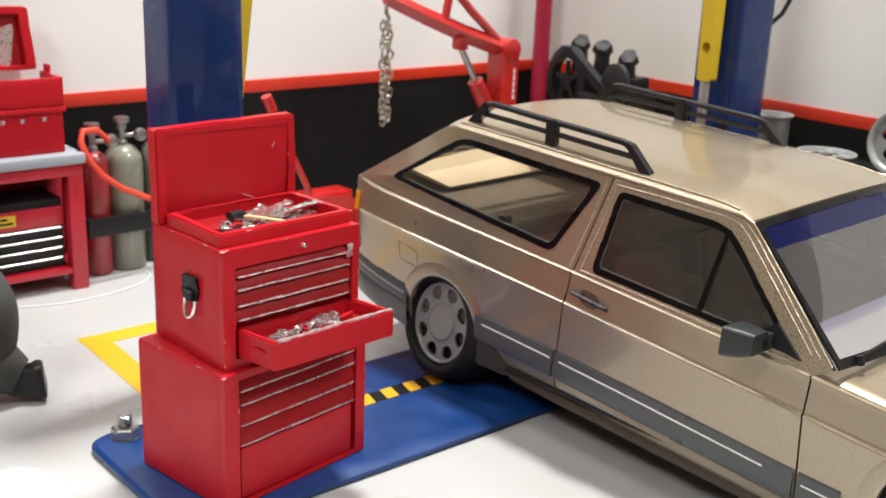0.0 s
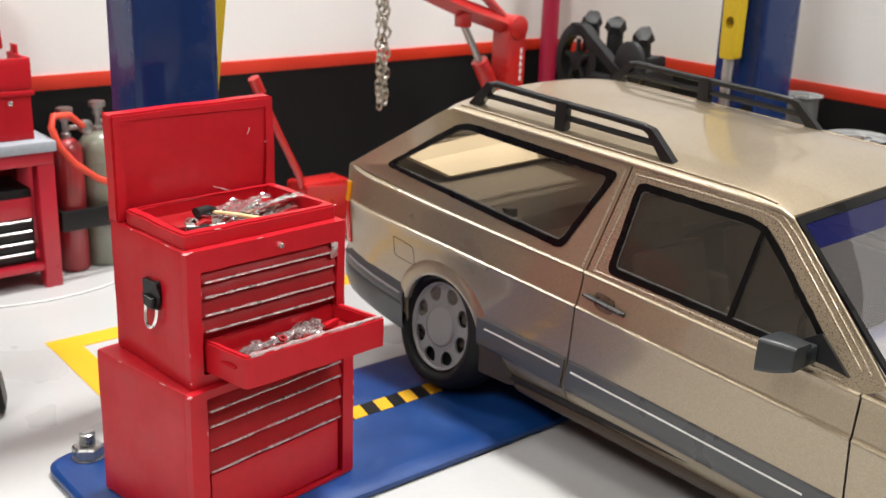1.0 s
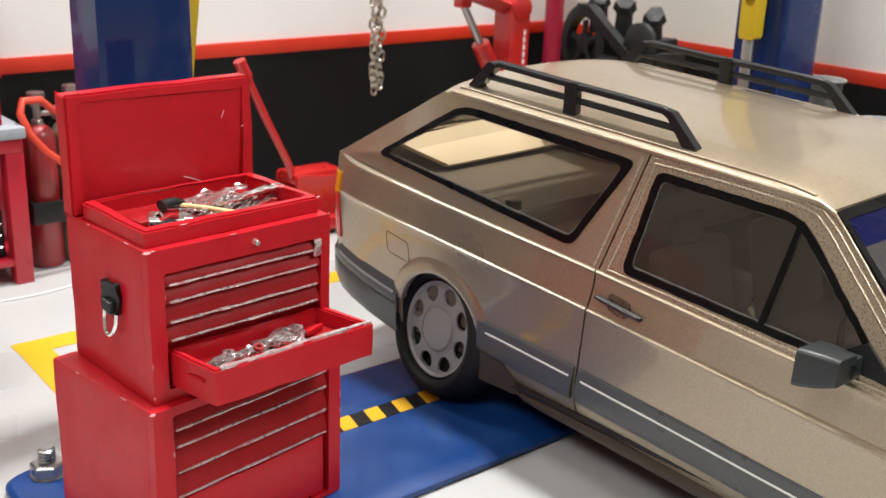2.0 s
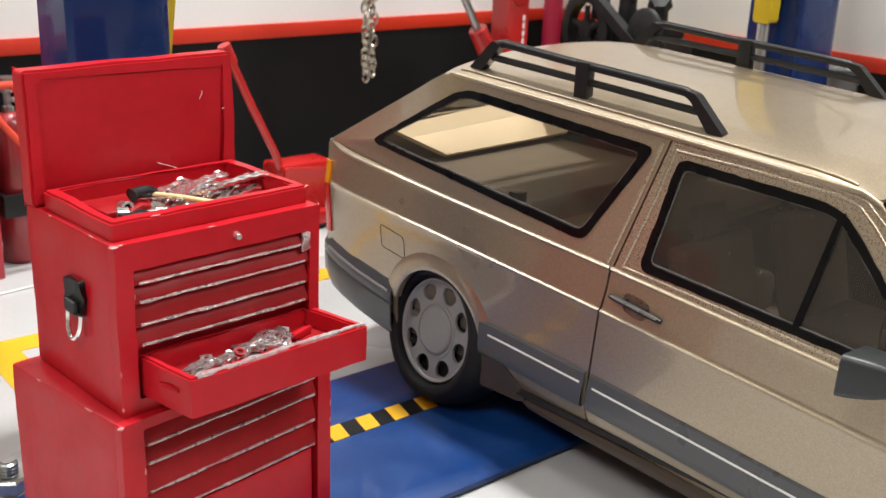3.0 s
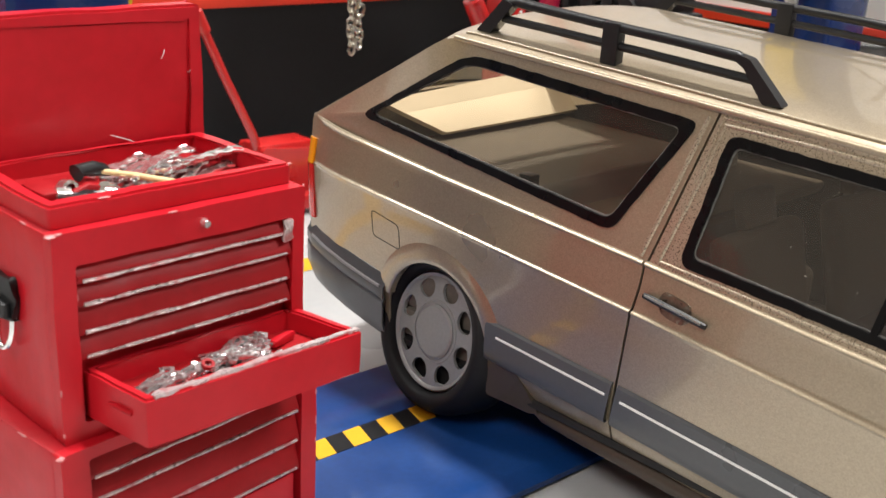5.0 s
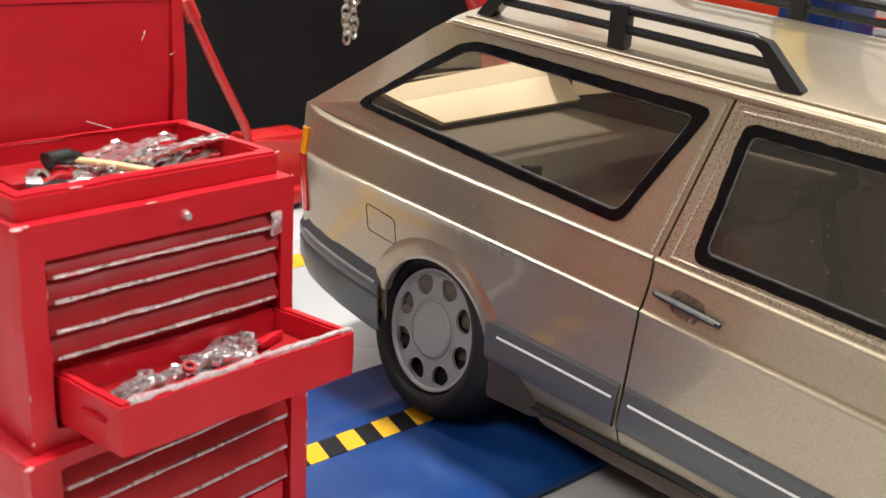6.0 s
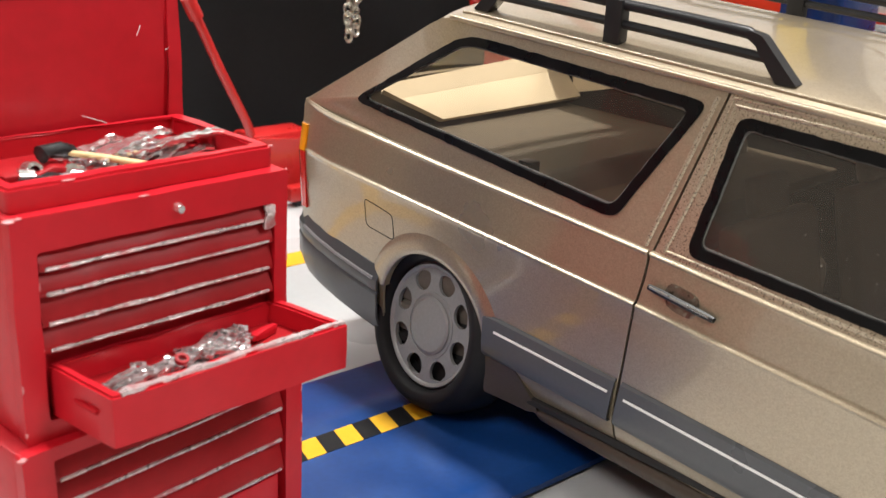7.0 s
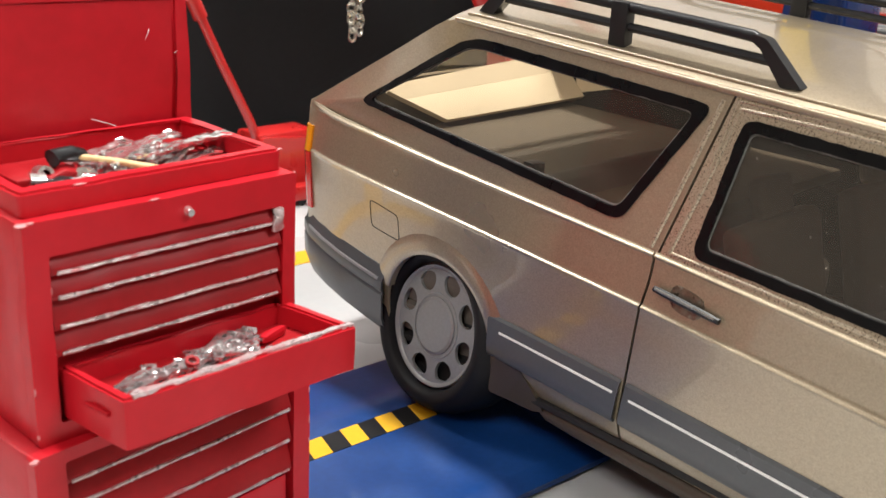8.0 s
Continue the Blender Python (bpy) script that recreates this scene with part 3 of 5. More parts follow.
band = [(7.0 + (W - 5.8) * i / 20, DY + 0.25 + 0.25 * noise.noise((i * 0.6, 4, 1))) for i in range(21)]
band += [(7.0 + (W - 5.8) * i / 20, DY + 1.15 + 0.75 * noise.noise((i * 0.55, 8, 3))) for i in range(20, -1, -1)]
bm = wobble(finer(slab(band, [], lambda u, v, d: (u, v, DZ1 + 0.22 - d), 0.5), 1.2), 0.16, 0.8)
part("silver_edge", bm, M_WORN, dr, "worn silver front edge")
# carrying handle on the side
part("handle_boss", cast(box(-1.9, 11.6, 15.2, -0.6, 15.2, 17.6, 0.5), 0.3, 0.6), M_BLACK, chest)
part("handle_plate", cast(moved(slab(round_poly([(-2.4, -2.4), (2.0, -2.9), (3.2, -0.5), (2.9, 2.6), (-2.6, 2.9), (-3.4, 1.0)], 0.8), [], lambda u, v, d: (-d, u, v), 1.1), Matrix.Translation((0.1, 13.5, 17.6)) @ Matrix.Diagonal((1, 1.1, 1.2, 1))), 0.45, 0.5), M_BLACK, chest, "black handle bracket on the chest side")
part("handle_ring", tube([(-0.9 - 0.7 * math.sin(math.pi * i / 14), 13.3 + 2.3 * math.cos(math.pi * (1 + i / 14)), 15.2 - 4.6 * math.sin(math.pi * i / 14) ** 0.7) for i in range(15)], 0.42, 8), M_SILVER, chest, "silver carrying loop")


def chip(x, y, z, sx, sy, sz, parent, seed):
    """A flake of bare casting where the red paint has come off an edge."""
    bm = bmesh.new()
    bmesh.ops.create_icosphere(bm, subdivisions=2, radius=1)
    for v in bm.verts:
        n = 1 + 0.45 * noise.noise(v.co * 1.7 + Vector((seed * 3.1, 0, 0)))
        v.co = Vector((x + v.co.x * sx * n, y + v.co.y * sy * n, z + v.co.z * sz * n))
    part("paint_chip", bm, M_CHIP, parent, smooth=60)


for k, (x, y, z, sx, sy, sz) in enumerate(((0.2, 0.3, H - 0.1, 0.8, 0.6, 0.22), (1.3, 0.2, H + 0.02, 0.6, 0.25, 0.14), (0.05, 7.5, H - 0.1, 0.16, 0.9, 0.14), (0.0, 22.0, H - 0.2, 0.16, 0.5, 0.2),
                                           (W - 0.2, 0.1, H - 0.3, 0.22, 0.2, 0.5), (W - 0.1, 0.1, 17.0, 0.15, 0.2, 0.9), (3.1, 0.05, 12.4, 0.25, 0.14, 0.4), (3.2, 0.05, 21.0, 0.2, 0.12, 0.5),
                                           (0.1, 0.05, 8.0, 0.14, 0.14, 0.7), (0.1, 0.05, 1.6, 0.2, 0.2, 0.4), (18.0, 0.05, H + 0.02, 0.9, 0.2, 0.1), (W - 1.2, 2.3, H + 3.1, 0.4, 0.3, 0.14), (9.0, 2.3, H + 3.1, 0.9, 0.2, 0.12))):
    chip(x, y, z, sx, sy, sz, chest, k)
for k, (x, y, z, sx, sy, sz) in enumerate(((-1.9, -1.4, HC0 - 0.2, 0.6, 0.4, 0.3), (-2.0, 8.0, HC0 - 0.15, 0.16, 1.1, 0.16), (-2.0, 24.0, HC0 - 0.1, 0.16, 0.7, 0.16), (W + 4.1, -1.4, 24.0, 0.18, 0.2, 1.2),
                                           (W + 4.1, -1.4, 20.0, 0.14, 0.16, 0.6), (W + 4.1, -1.4, 29.0, 0.14, 0.16, 0.5), (2.2, -1.45, 25.8, 0.25, 0.12, 0.9))):
    chip(x, y, z, sx, sy, sz, cab, k + 20)


def wrench(name, l, w, m, label, group, mat=M_SILVER, warp=0.28):
    """An open-ended spanner of length l."""
    out = []
    for i in range(9):
        a = math.radians(35 + 290 * i / 8)
        out.append((-l / 2 - w * 0.2 - w * math.cos(a), w * math.sin(a)))
    pts = [(l / 2 - 0.2 * w, w * 0.42), (-l / 2, w * 0.42)]
    head = [(-l / 2 - w * 1.2, w * 0.9), (-l / 2 - w * 1.3, w * 0.35), (-l / 2 - w * 0.6, w * 0.25), (-l / 2 - w * 0.6, -w * 0.25), (-l / 2 - w * 1.3, -w * 0.35), (-l / 2 - w * 1.2, -w * 0.9), (-l / 2 + w * 0.2, -w * 0.6)]
    tail = [(l / 2 - w * 0.6, -w * 0.4), (l / 2, -w * 0.9), (l / 2 + w * 0.8, -w * 0.5), (l / 2 + w * 0.8, w * 0.5), (l / 2, w * 0.9), (l / 2 - w * 0.6, w * 0.4)]
    poly = head + tail + [(-l / 2 + w * 0.2, w * 0.6)]
    hole = round_poly([(l / 2 + w * 0.1 + w * 0.4 * math.cos(2 * math.pi * k / 6), w * 0.4 * math.sin(2 * math.pi * k / 6)) for k in range(6)], 0.05, 1)
    bm = wobble(finer(slab(poly, [hole], lambda u, v, d: (u, v, d), 0.45), 1.2), warp, 0.8)
    ob = part(name, bm, mat, smooth=0, thing_pose=m)
    return tagged(ob, label, "spanner", group)


CH = Matrix(chest.matrix_world)
rnd = random.Random(5)
z0 = H + 0.36
for i, (tx, ty, tz, ang, l, w) in enumerate(((20, 15.5, 0.1, 22, 12, 1.5), (23, 18, 0.5, 14, 12, 1.4), (26, 13.5, 0.1, 30, 12, 1.6), (29, 16.0, 0.9, 8, 12, 1.5), (31.5, 12.0, 0.2, 24, 11, 1.6), (33, 17.5, 0.5, 18, 11, 1.4), (28, 11, 0.9, 40, 10, 1.3), (24, 15, 1.4, 26, 11, 1.4), (31, 14.5, 1.5, 16, 11, 1.4), (34.5, 15.0, 2.1, 30, 9, 1.3), (22, 12.8, 1.2, 34, 9, 1.2), (19, 17.5, 1.6, 18, 11, 1.7), (26, 17, 2.0, 12, 11, 1.7), (29, 12.5, 2.0, 22, 11, 1.8), (23, 13.5, 2.4, 30, 10, 1.7), (33, 12.8, 2.6, 14, 10, 1.7), (17.5, 15, 1.0, 40, 9, 1.5))):
    wrench("spanner", l, w, CH @ at(tx, ty, z0 + tz, rx=rnd.uniform(-6, 6), ry=rnd.uniform(-5, 3), rz=ang), "silver-painted spanner lying in the chest tray", "spanners in the tray")
for i, (tx, ty, l, ang) in enumerate(((7, 7.5, 7, 35), (10, 10, 6, -20))):
    ob = part("screwdriver", tube([(-l / 2, 0, 0), (l / 2, 0, 0)], 0.45, 8), M_SILVER, thing_pose=CH @ at(tx, ty, z0 + 0.5 + i * 0.5, rz=ang))
    tagged(ob, "short silver tool shank lying in the tray", "tool")
    part("grip", cyl((l / 2, 0, 0), (l / 2 + 3, 0, 0), 0.9, 0.8, 10, bevel=0.2), M_BLACK, ob)
for i, (tx, ty) in enumerate(((9.0, 13.6), (12.0, 7.4), (6.3, 11.3), (13.0, 9.8))):
    bm = lathe([(0, 0.3), (0.7, 0.3), (0.7, 2.2), (1.2, 2.2), (1.25, 0.2), (0, 0.0)], n=12)
    tagged(part("socket", bm, M_SILVER, thing_pose=CH @ at(tx, ty, z0 + 1.3, rx=78 + 10 * i, rz=40 * i)), "small silver socket lying in the tray", "socket", "sockets in the tray")
ham = thing("hammer", CH @ at(13.5, 13.5, z0 + 3.2, ry=10, rz=-33), "small hammer with a pale wooden handle and black head", "hammer")
part("handle", tube([(0, 0, 0), (6, 0, 0.2), (12.5, 0, 0)], [0.42, 0.45, 0.6], 10), M_WOOD, ham)
bm = tube([(0.3, 2.9, -0.7), (0.5, 1.4, 0.1), (0.0, 0, 0.3), (-0.3, -1.8, 0.1), (-0.2, -3.0, -0.2)], [0.5, 0.95, 1.15, 0.95, 1.2], 10)
moved(bm, Matrix.Rotation(radians(-42), 4, "Z"))
cast(bm, 0.2, 0.5)
part("head", bm, M_BLACK, ham)
bm = cast(diced(box(4.6, 10.6, 0, 14, 18, 1.9, 0.4), 1), 0.4, 0.4)
tagged(part("tool_roll", bm, M_RED_DARK, thing_pose=CH @ at(0, 0, z0)), "rumpled dark red cloth in the tray", "cloth")
bm = wobble(finer(box(5.2, 6.0, 0.2, 10.5, 8.6, 2.2, 0.5), 0.9), 0.5, 0.6)
tagged(part("pliers", bm, M_BLACK, thing_pose=CH @ at(0, 0, z0)), "lumpy black pliers lying in the tray corner", "pliers")
# small tools in the open drawer
zd = DZ0 + 3.75
for i in range(34):
    left = i < 13
    bx, by = (13.2, -4.6) if left else (25.8, -3.2)
    turn = rnd.uniform(2, 24) if left else rnd.uniform(-30, 42)
    reach = rnd.uniform(-3.2, 3.2), rnd.uniform(-1.8, 2.0) if left else rnd.uniform(-2.6, 3.2)
    wrench("spanner", rnd.uniform(5, 8), rnd.uniform(0.8, 1.3), CH @ at(bx + reach[0], by + reach[1], zd + 0.15 + 0.1 * (i % 13), rx=rnd.uniform(-12, 12), ry=rnd.uniform(-4, 4), rz=turn), "tiny dull silver spanner in the open drawer", "spanners in the drawer", M_TIN, 0.35)
for i, (tx, ty) in enumerate(((19.0, -6.0), (22.6, -6.4), (30, -2.5))):
    bm = lathe([(0.55, 0), (0.95, 0), (0.95, 0.6), (0.55, 0.6), (0.55, 0)], n=14)
    tagged(part("ring", bm, M_TIN if i else M_RED_DARK, thing_pose=CH @ at(tx, ty, zd + 1.9, rx=20, ry=15 * i)), "small metal ring lying in the drawer", "ring", "rings in the drawer")
bm = cast(diced(box(-2.6, -0.8, 0, 2.6, 0.8, 1.5, 0.6), 1), 0.3, 0.5)
tagged(part("red_tool", bm, M_RED, thing_pose=CH @ at(34.2, -3.0, zd, rz=20)), "small lumpy red tool in the open drawer", "tool")

# brush bristles stuck in the paint of the lid
for k, (bx, bz, a, l) in enumerate(((33.5, 15.5, 70, 1.6), (24.0, 4.4, -24, 6.5), (38.3, 13.0, 20, 1.0))):
    ca, sa = math.cos(radians(a)), math.sin(radians(a))
    part("bristle", tube([(bx, DP - 3.95, H + bz), (bx + l * 0.5 * ca, DP - 4.3, H + bz + l * 0.5 * sa + 0.2), (bx + l * ca, DP - 4.1, H + bz + l * sa)], 0.06, 5), M_PIN, lid)
# ---------------------------------------------------------------- the estate car
# Local axes: x from the near flank inwards, y towards the rear from the rear hub, z up from the wheels' ground.
CW = 89.0
car = thing("estate_car", at(141.5, 178.0, 3.0, rz=2.5), "champagne metallic estate car with grey bumpers and black roof rails", "car")
HUBZ, TYRE_R, WB_CAR = 19.2, 19.2, 157.0
CAMBER, TOE = 10.0, -4.0
DISH = 1.1     # how far the wheel disc sits inside the tyre wall


def lin(x, pts):
    """Piecewise linear curve through points given by falling or rising x."""
    pts = sorted(pts)
    if x <= pts[0][0]:
        return pts[0][1]
    for (a, u), (b, v) in zip(pts, pts[1:]):
        if x <= b:
            return u + (v - u) * (x - a) / (b - a)
    return pts[-1][1]


def z_belt(y):
    return lin(y, [(47, 57.6), (0, 54.0), (-50, 50.8), (-125, 45.3), (-198, 38.6)])


def z_crease(y):
    return lin(y, [(47, 47.2), (0, 44.5), (-50, 41.3), (-125, 35.4), (-198, 29.6)])


def z_trim(y):
    return lin(y, [(47, 28.0), (0, 25.9), (-50, 23.7), (-120, 18.6), (-198, 14.5)])


def z_sill(y):
    return lin(y, [(-15, 11.8), (-50, 10.6), (-125, 7.4)])


def plan(y):
    """How far the flank draws in at the ends."""
    o = 0.0
    if y > 28:
        o += ((y - 28) / 20.0) ** 2 * 3.2
    if y < -158:
        o += ((-158 - y) / 38.0) ** 2 * 5.0
    return o


def flank(y, z):
    """Inward offset of the body side at height z."""
    zb, zc = z_belt(y), z_crease(y)
    o = plan(y)
    fade = min(1.0, max(0.0, (45.0 - y) / 6.0))
    if z > zc:
        t = (z - zc) / (zb - zc)
        o += -0.45 + 1.5 * t
        o -= 0.55 * fade * math.exp(-((z - zc) / 0.36) ** 2)
    else:
        t = (zc - z) / zc
        o += -0.75 + 3.3 * t
        o -= 0.25 * fade * math.exp(-((z - zc) / 0.36) ** 2)
    # the panel tucks under below the cladding
    o += 0.42 * max(0.0, z_trim(y) - 5.5 - z) * min(1.0, max(0.0, (-16.0 - y) / 6.0)) * min(1.0, max(0.0, (y + 138.0) / 6.0))
    # the rounded shoulder under the windows
    o -= 0.5 * fade * math.exp(-((z - zb + 0.6) / 0.36) ** 2)
    return o


ARCH_R = 15.3


def z_low(y, grow=0.0):
    z = lin(y, [(47, 21.0), (15.6, 15.4), (15.0, 11.8), (-15, 11.8), (-50, 10.6), (-125, 7.4), (-198, 9.0)])
    for cy in (0.0, -WB_CAR):
        d = y - cy
        r = ARCH_R + grow
        if abs(d) < r:
            z = max(z, HUBZ + 0.6 + math.sqrt(r * r - d * d))
    return z


def side_sheet(y0, y1, shift=0.0, grow=0.0, zt=None, skin=0.5):
    ys = set()
    y = y0
    while y > y1:
        ys.add(round(y, 3))
        y -= 2.0
    ys.add(y1)
    for cy in (0.0, -WB_CAR):
        r = ARCH_R + grow
        for k in range(49):
            yy = cy + r * math.cos(math.pi * k / 48)
            if y1 <= yy <= y0:
                ys.add(round(yy, 3))
        for yy in (cy + r + 0.02, cy - r - 0.02):
            if y1 <= yy <= y0:
                ys.add(round(yy, 3))
    rows = []
    for y in sorted(ys, reverse=True):
        zl, zb, zc = z_low(y, grow), (z_belt(y) if zt is None else zt(y)), z_crease(y)
        zc = min(max(zc, zl + 0.5), zb - 0.5)
        zs = [zl + (zc - 1.0 - zl) * k / 8 for k in range(8)] + [zc - 0.8, zc - 0.5, zc - 0.35, zc - 0.2, zc - 0.1, zc, zc + 0.1, zc + 0.2, zc + 0.35, zc + 0.5, zc + 0.8] + [zc + 1.2 + (zb - 2.6 - zc - 1.2) * k / 4 for k in range(5)] + [zb - 1.6, zb - 1.1, zb - 0.85, zb - 0.7, zb - 0.6, zb - 0.5, zb - 0.4, zb - 0.3, zb - 0.15, zb]
        rows.append([(flank(y, z) + shift, y, max(z, zl)) for z in zs])
    return double_sheet(rows, (skin, 0, 0))


def leaned(bm):
    """Lean the rear shut line of the door: below the belt it runs down towards the rear wheel."""
    for v in bm.verts:
        w = max(0.0, 1.0 - abs(v.co.y + 50.1) / 24.0)
        v.co.y += 0.135 * max(0.0, 46.0 - v.co.z) * w
    return bm


def mirrored(bm):
    bmesh.ops.transform(bm, matrix=Matrix.Translation((CW, 0, 0)) @ Matrix.Diagonal((-1, 1, 1, 1)), verts=bm.verts)
    bmesh.ops.reverse_faces(bm, faces=list(bm.faces))
    return bm


def both(name, make, mat, label="", parent=car, smooth=40):
    a = part(name, make(), mat, parent, label, smooth)
    b = part(name, mirrored(make()), mat, parent, label, smooth)
    return a, b


both("rear_quarter_panel", lambda: leaned(side_sheet(46.5, -49.85)), M_GOLD, smooth=28)
doors = both("door", lambda: leaned(side_sheet(-50.35, -122.5)), M_GOLD, smooth=28)
both("front_fender", lambda: side_sheet(-123.0, -196.0), M_GOLD, smooth=28)
both("inner_wing", lambda: side_sheet(45.5, -195.0, 1.3, 1.6, lambda y: z_belt(y) - 0.8), M_DARK)


# wheel arch flares and tubs
def arch_flare(cy, r0, r1, out):
    """The lip over a wheel; it ends on the cladding between the axles."""
    rows = []
    a0, a1 = (16, 174) if cy == 0.0 else (6, 192)
    for k in range(41):
        a = math.radians(a0 + (a1 - a0) * k / 40)
        row = []
        for r, o in ((r0 - 0.3, 1.2), (r0 - 0.3, -out * 0.5), (r0 + 0.15, -out * 0.9), (r0 + 0.8, -out), (r0 + 0.45 * (r1 - r0), -out * 0.8), (r0 + 0.75 * (r1 - r0), -out * 0.35), (r1, 0.3)):
            y, z = cy + r * math.cos(a), HUBZ + 0.6 + r * math.sin(a)
            row.append((flank(y, max(z, 12)) * 0.85 + o, y, z))
        rows.append(row)
    return grid(rows)


for cy in (0.0, -WB_CAR):
    both("arch_flare", lambda: arch_flare(cy, ARCH_R, ARCH_R + 4.8, 0.6), M_GOLD, smooth=50)

    def tub():
        rows = []
        for k in range(25):
            a = math.pi * k / 24
            rows.append([(x, cy + 19.4 * math.cos(a), HUBZ + 0.6 + 18.6 * math.sin(a)) for x in (1.6, 20)])
        bm = grid(rows)
        cap = [bm.verts.new((20, cy + 19.4 * math.cos(math.pi * k / 24), HUBZ + 0.6 + 18.6 * math.sin(math.pi * k / 24))) for k in range(25)]
        bm.faces.new(cap)
        return bm
    both("wheel_tub", tub, M_DARK)

part("floor_pan", box(3, -180, 11.8, CW - 3, 14, 13.4, 0.5), M_DARK, car)


# greenhouse
def gh(u, v, d=0.0):
    """A point of the leaning upper flank: u along, v height, d inwards."""
    return (max(-0.3, 0.25 * (v - z_belt(u))) + plan(u) + 1.1 + d, u, v)


QUARTER = [(0.6, 77.6), (27.6, 61.0), (-41.6, 54.0), (-53.0, 74.6)]
DOORWIN = [(-59.7, 73.7), (-56.9, 52.2), (-117.6, 48.2), (-93.5, 72.2)]


def inset_poly(p, k):
    cx, cy = sum(a for a, _ in p) / len(p), sum(b for _, b in p) / len(p)
    out = []
    n = len(p)
    for i in range(n):
        a, b, c = (Vector((*p[j % n], 0)) for j in (i - 1, i, i + 1))
        e0, e1 = (b - a).normalized(), (c - b).normalized()
        n0, n1 = Vector((-e0.y, e0.x, 0)), Vector((-e1.y, e1.x, 0))
        if n0.dot(Vector((cx, cy, 0)) - b) < 0:
            n0 = -n0
        if n1.dot(Vector((cx, cy, 0)) - b) < 0:
            n1 = -n1
        m = (n0 + n1)
        q = b + m * (k / max(0.35, m.dot(n0)))
        out.append((q.x, q.y))
    return out


def rail(y):
    return lin(y, [(8, 80.4), (-40, 78.2), (-98, 75.4)])


rear_upper = [(45.0, 57.6), (9.5, 79.2), (6.0, rail(6)), (-56.55, rail(-56.2)), (-50.3, 50.0), (0, 53.2), (45.0, 56.8)]
door_upper = [(-57.0, rail(-57.2)), (-94, rail(-94)), (-99.5, 73.6), (-127.5, 47.6), (-122.4, 44.8), (-50.75, 50.0)]
both("upper_quarter_panel", lambda: slab(round_poly(rear_upper, [0.1, 2, 2, 0.3, 0.1, 0.1, 0.1], 3), [round_poly(QUARTER, [4.5, 3.5, 2.5, 2.5], 5)], gh, 1.2), M_GOLD)
for dr_, fl in zip(doors, (False, True)):
    bm = slab(round_poly(door_upper, [0.3, 2, 2, 0.3, 0.3, 0.3], 3), [round_poly(DOORWIN, [2.2, 2.2, 1.5, 5.0], 5)], gh, 1.2)
    part("window_frame", mirrored(bm) if fl else bm, M_GOLD_CAST, dr_, "champagne window frame with rough cast grain")


def pane_sheet(poly, place):
    bm = bmesh.new()
    vs = [bm.verts.new(place(u, v, 0.35)) for u, v in poly]
    edges = [bm.edges.new((vs[k], vs[(k + 1) % len(vs)])) for k in range(len(vs))]
    bmesh.ops.triangle_fill(bm, use_beauty=True, use_dissolve=False, edges=edges)
    return bm


def seal(poly, radii, width, out):
    o = round_poly(inset_poly(poly, -0.35), [r * 1.05 for r in radii], 6)
    i = round_poly(inset_poly(poly, width), [max(0.8, r * 0.75) for r in radii], 6)
    bm = slab(o, [i], lambda u, v, d: gh(u, v, d - out), 1.1)
    return wobble(finer(bm, 2.0), 0.2, 0.45)


both("quarter_window_seal", lambda: seal(QUARTER, [4.5, 3.5, 2.5, 2.5], 1.45, 0.25), M_SEAL)
def pane_edge(poly, radii, w0, w1):
    o = round_poly(inset_poly(poly, w0), radii, 6)
    i = round_poly(inset_poly(poly, w1), [max(0.5, r - 0.4) for r in radii], 6)
    return slab(o, [i], lambda u, v, d: gh(u, v, d + 0.2), 0.12)


both("quarter_window_pane_edge", lambda: pane_edge(QUARTER, [3.4, 2.6, 1.9, 1.9], 1.45, 1.75), M_EDGE)
both("quarter_window_pane", lambda: pane_sheet(round_poly(inset_poly(QUARTER, 1.3), [3.5, 2.5, 2, 2], 5), gh), M_GLASS)
for dr_, fl in zip(doors, (False, True)):
    f = mirrored if fl else (lambda b: b)
    part("door_window_seal", f(seal(DOORWIN, [2.2, 2.2, 1.5, 5.0], 1.35, 0.25)), M_SEAL, dr_)
    part("door_window_pane_edge", f(pane_edge(DOORWIN, [1.7, 1.7, 1.2, 3.8], 1.3, 1.65)), M_EDGE, dr_)
    pane = part("door_window_pane", f(pane_sheet(round_poly(inset_poly(DOORWIN, 1.2), [2, 2, 1.2, 4], 5), gh)), M_DOORGLASS, dr_)
    part("window_divider", f(slab([(-92.9, 71.6), (-90.0, 50.6), (-91.2, 50.6), (-94.1, 71.6)], [], lambda u, v, d: gh(u, v, d - 0.2), 0.9)), M_SEAL, dr_)


# roof: crowned sheet between the rails
def roof_point(t, y):
    zr = rail(y)
    a = gh(y, zr)[0] + 0.2
    b = CW - a
    edge = min(t, 1 - t)
    crown = 4.6 * (1 - (2 * t - 1) ** 2) ** 0.6
    tail = 1.2 * max(0.0, (y - 2) / 6) ** 2
    k = max(0.0, (-86 - y) / 13) ** 1.7
    arch = 1 - (2 * t - 1) ** 2
    z = zr + 0.3 + crown - tail
    return (a + (b - a) * t, y - 3.6 * arch * k, z * (1 - k) + (75.0 + 2.4 * arch) * k)


ys = [8.6, 8.0, 7, 5, 2] + [-2 - 4 * k for k in range(23)] + [-93, -95.5, -97.5, -99]
ts = [0, 0.008, 0.02, 0.04, 0.08] + [0.14 + 0.72 * k / 12 for k in range(13)] + [0.92, 0.96, 0.98, 0.992, 1]
part("roof", thicken(grid([[roof_point(t, y) for t in ts] for y in ys]), 0.6), M_GOLD, car, "champagne metallic roof reflecting the walls", smooth=60)
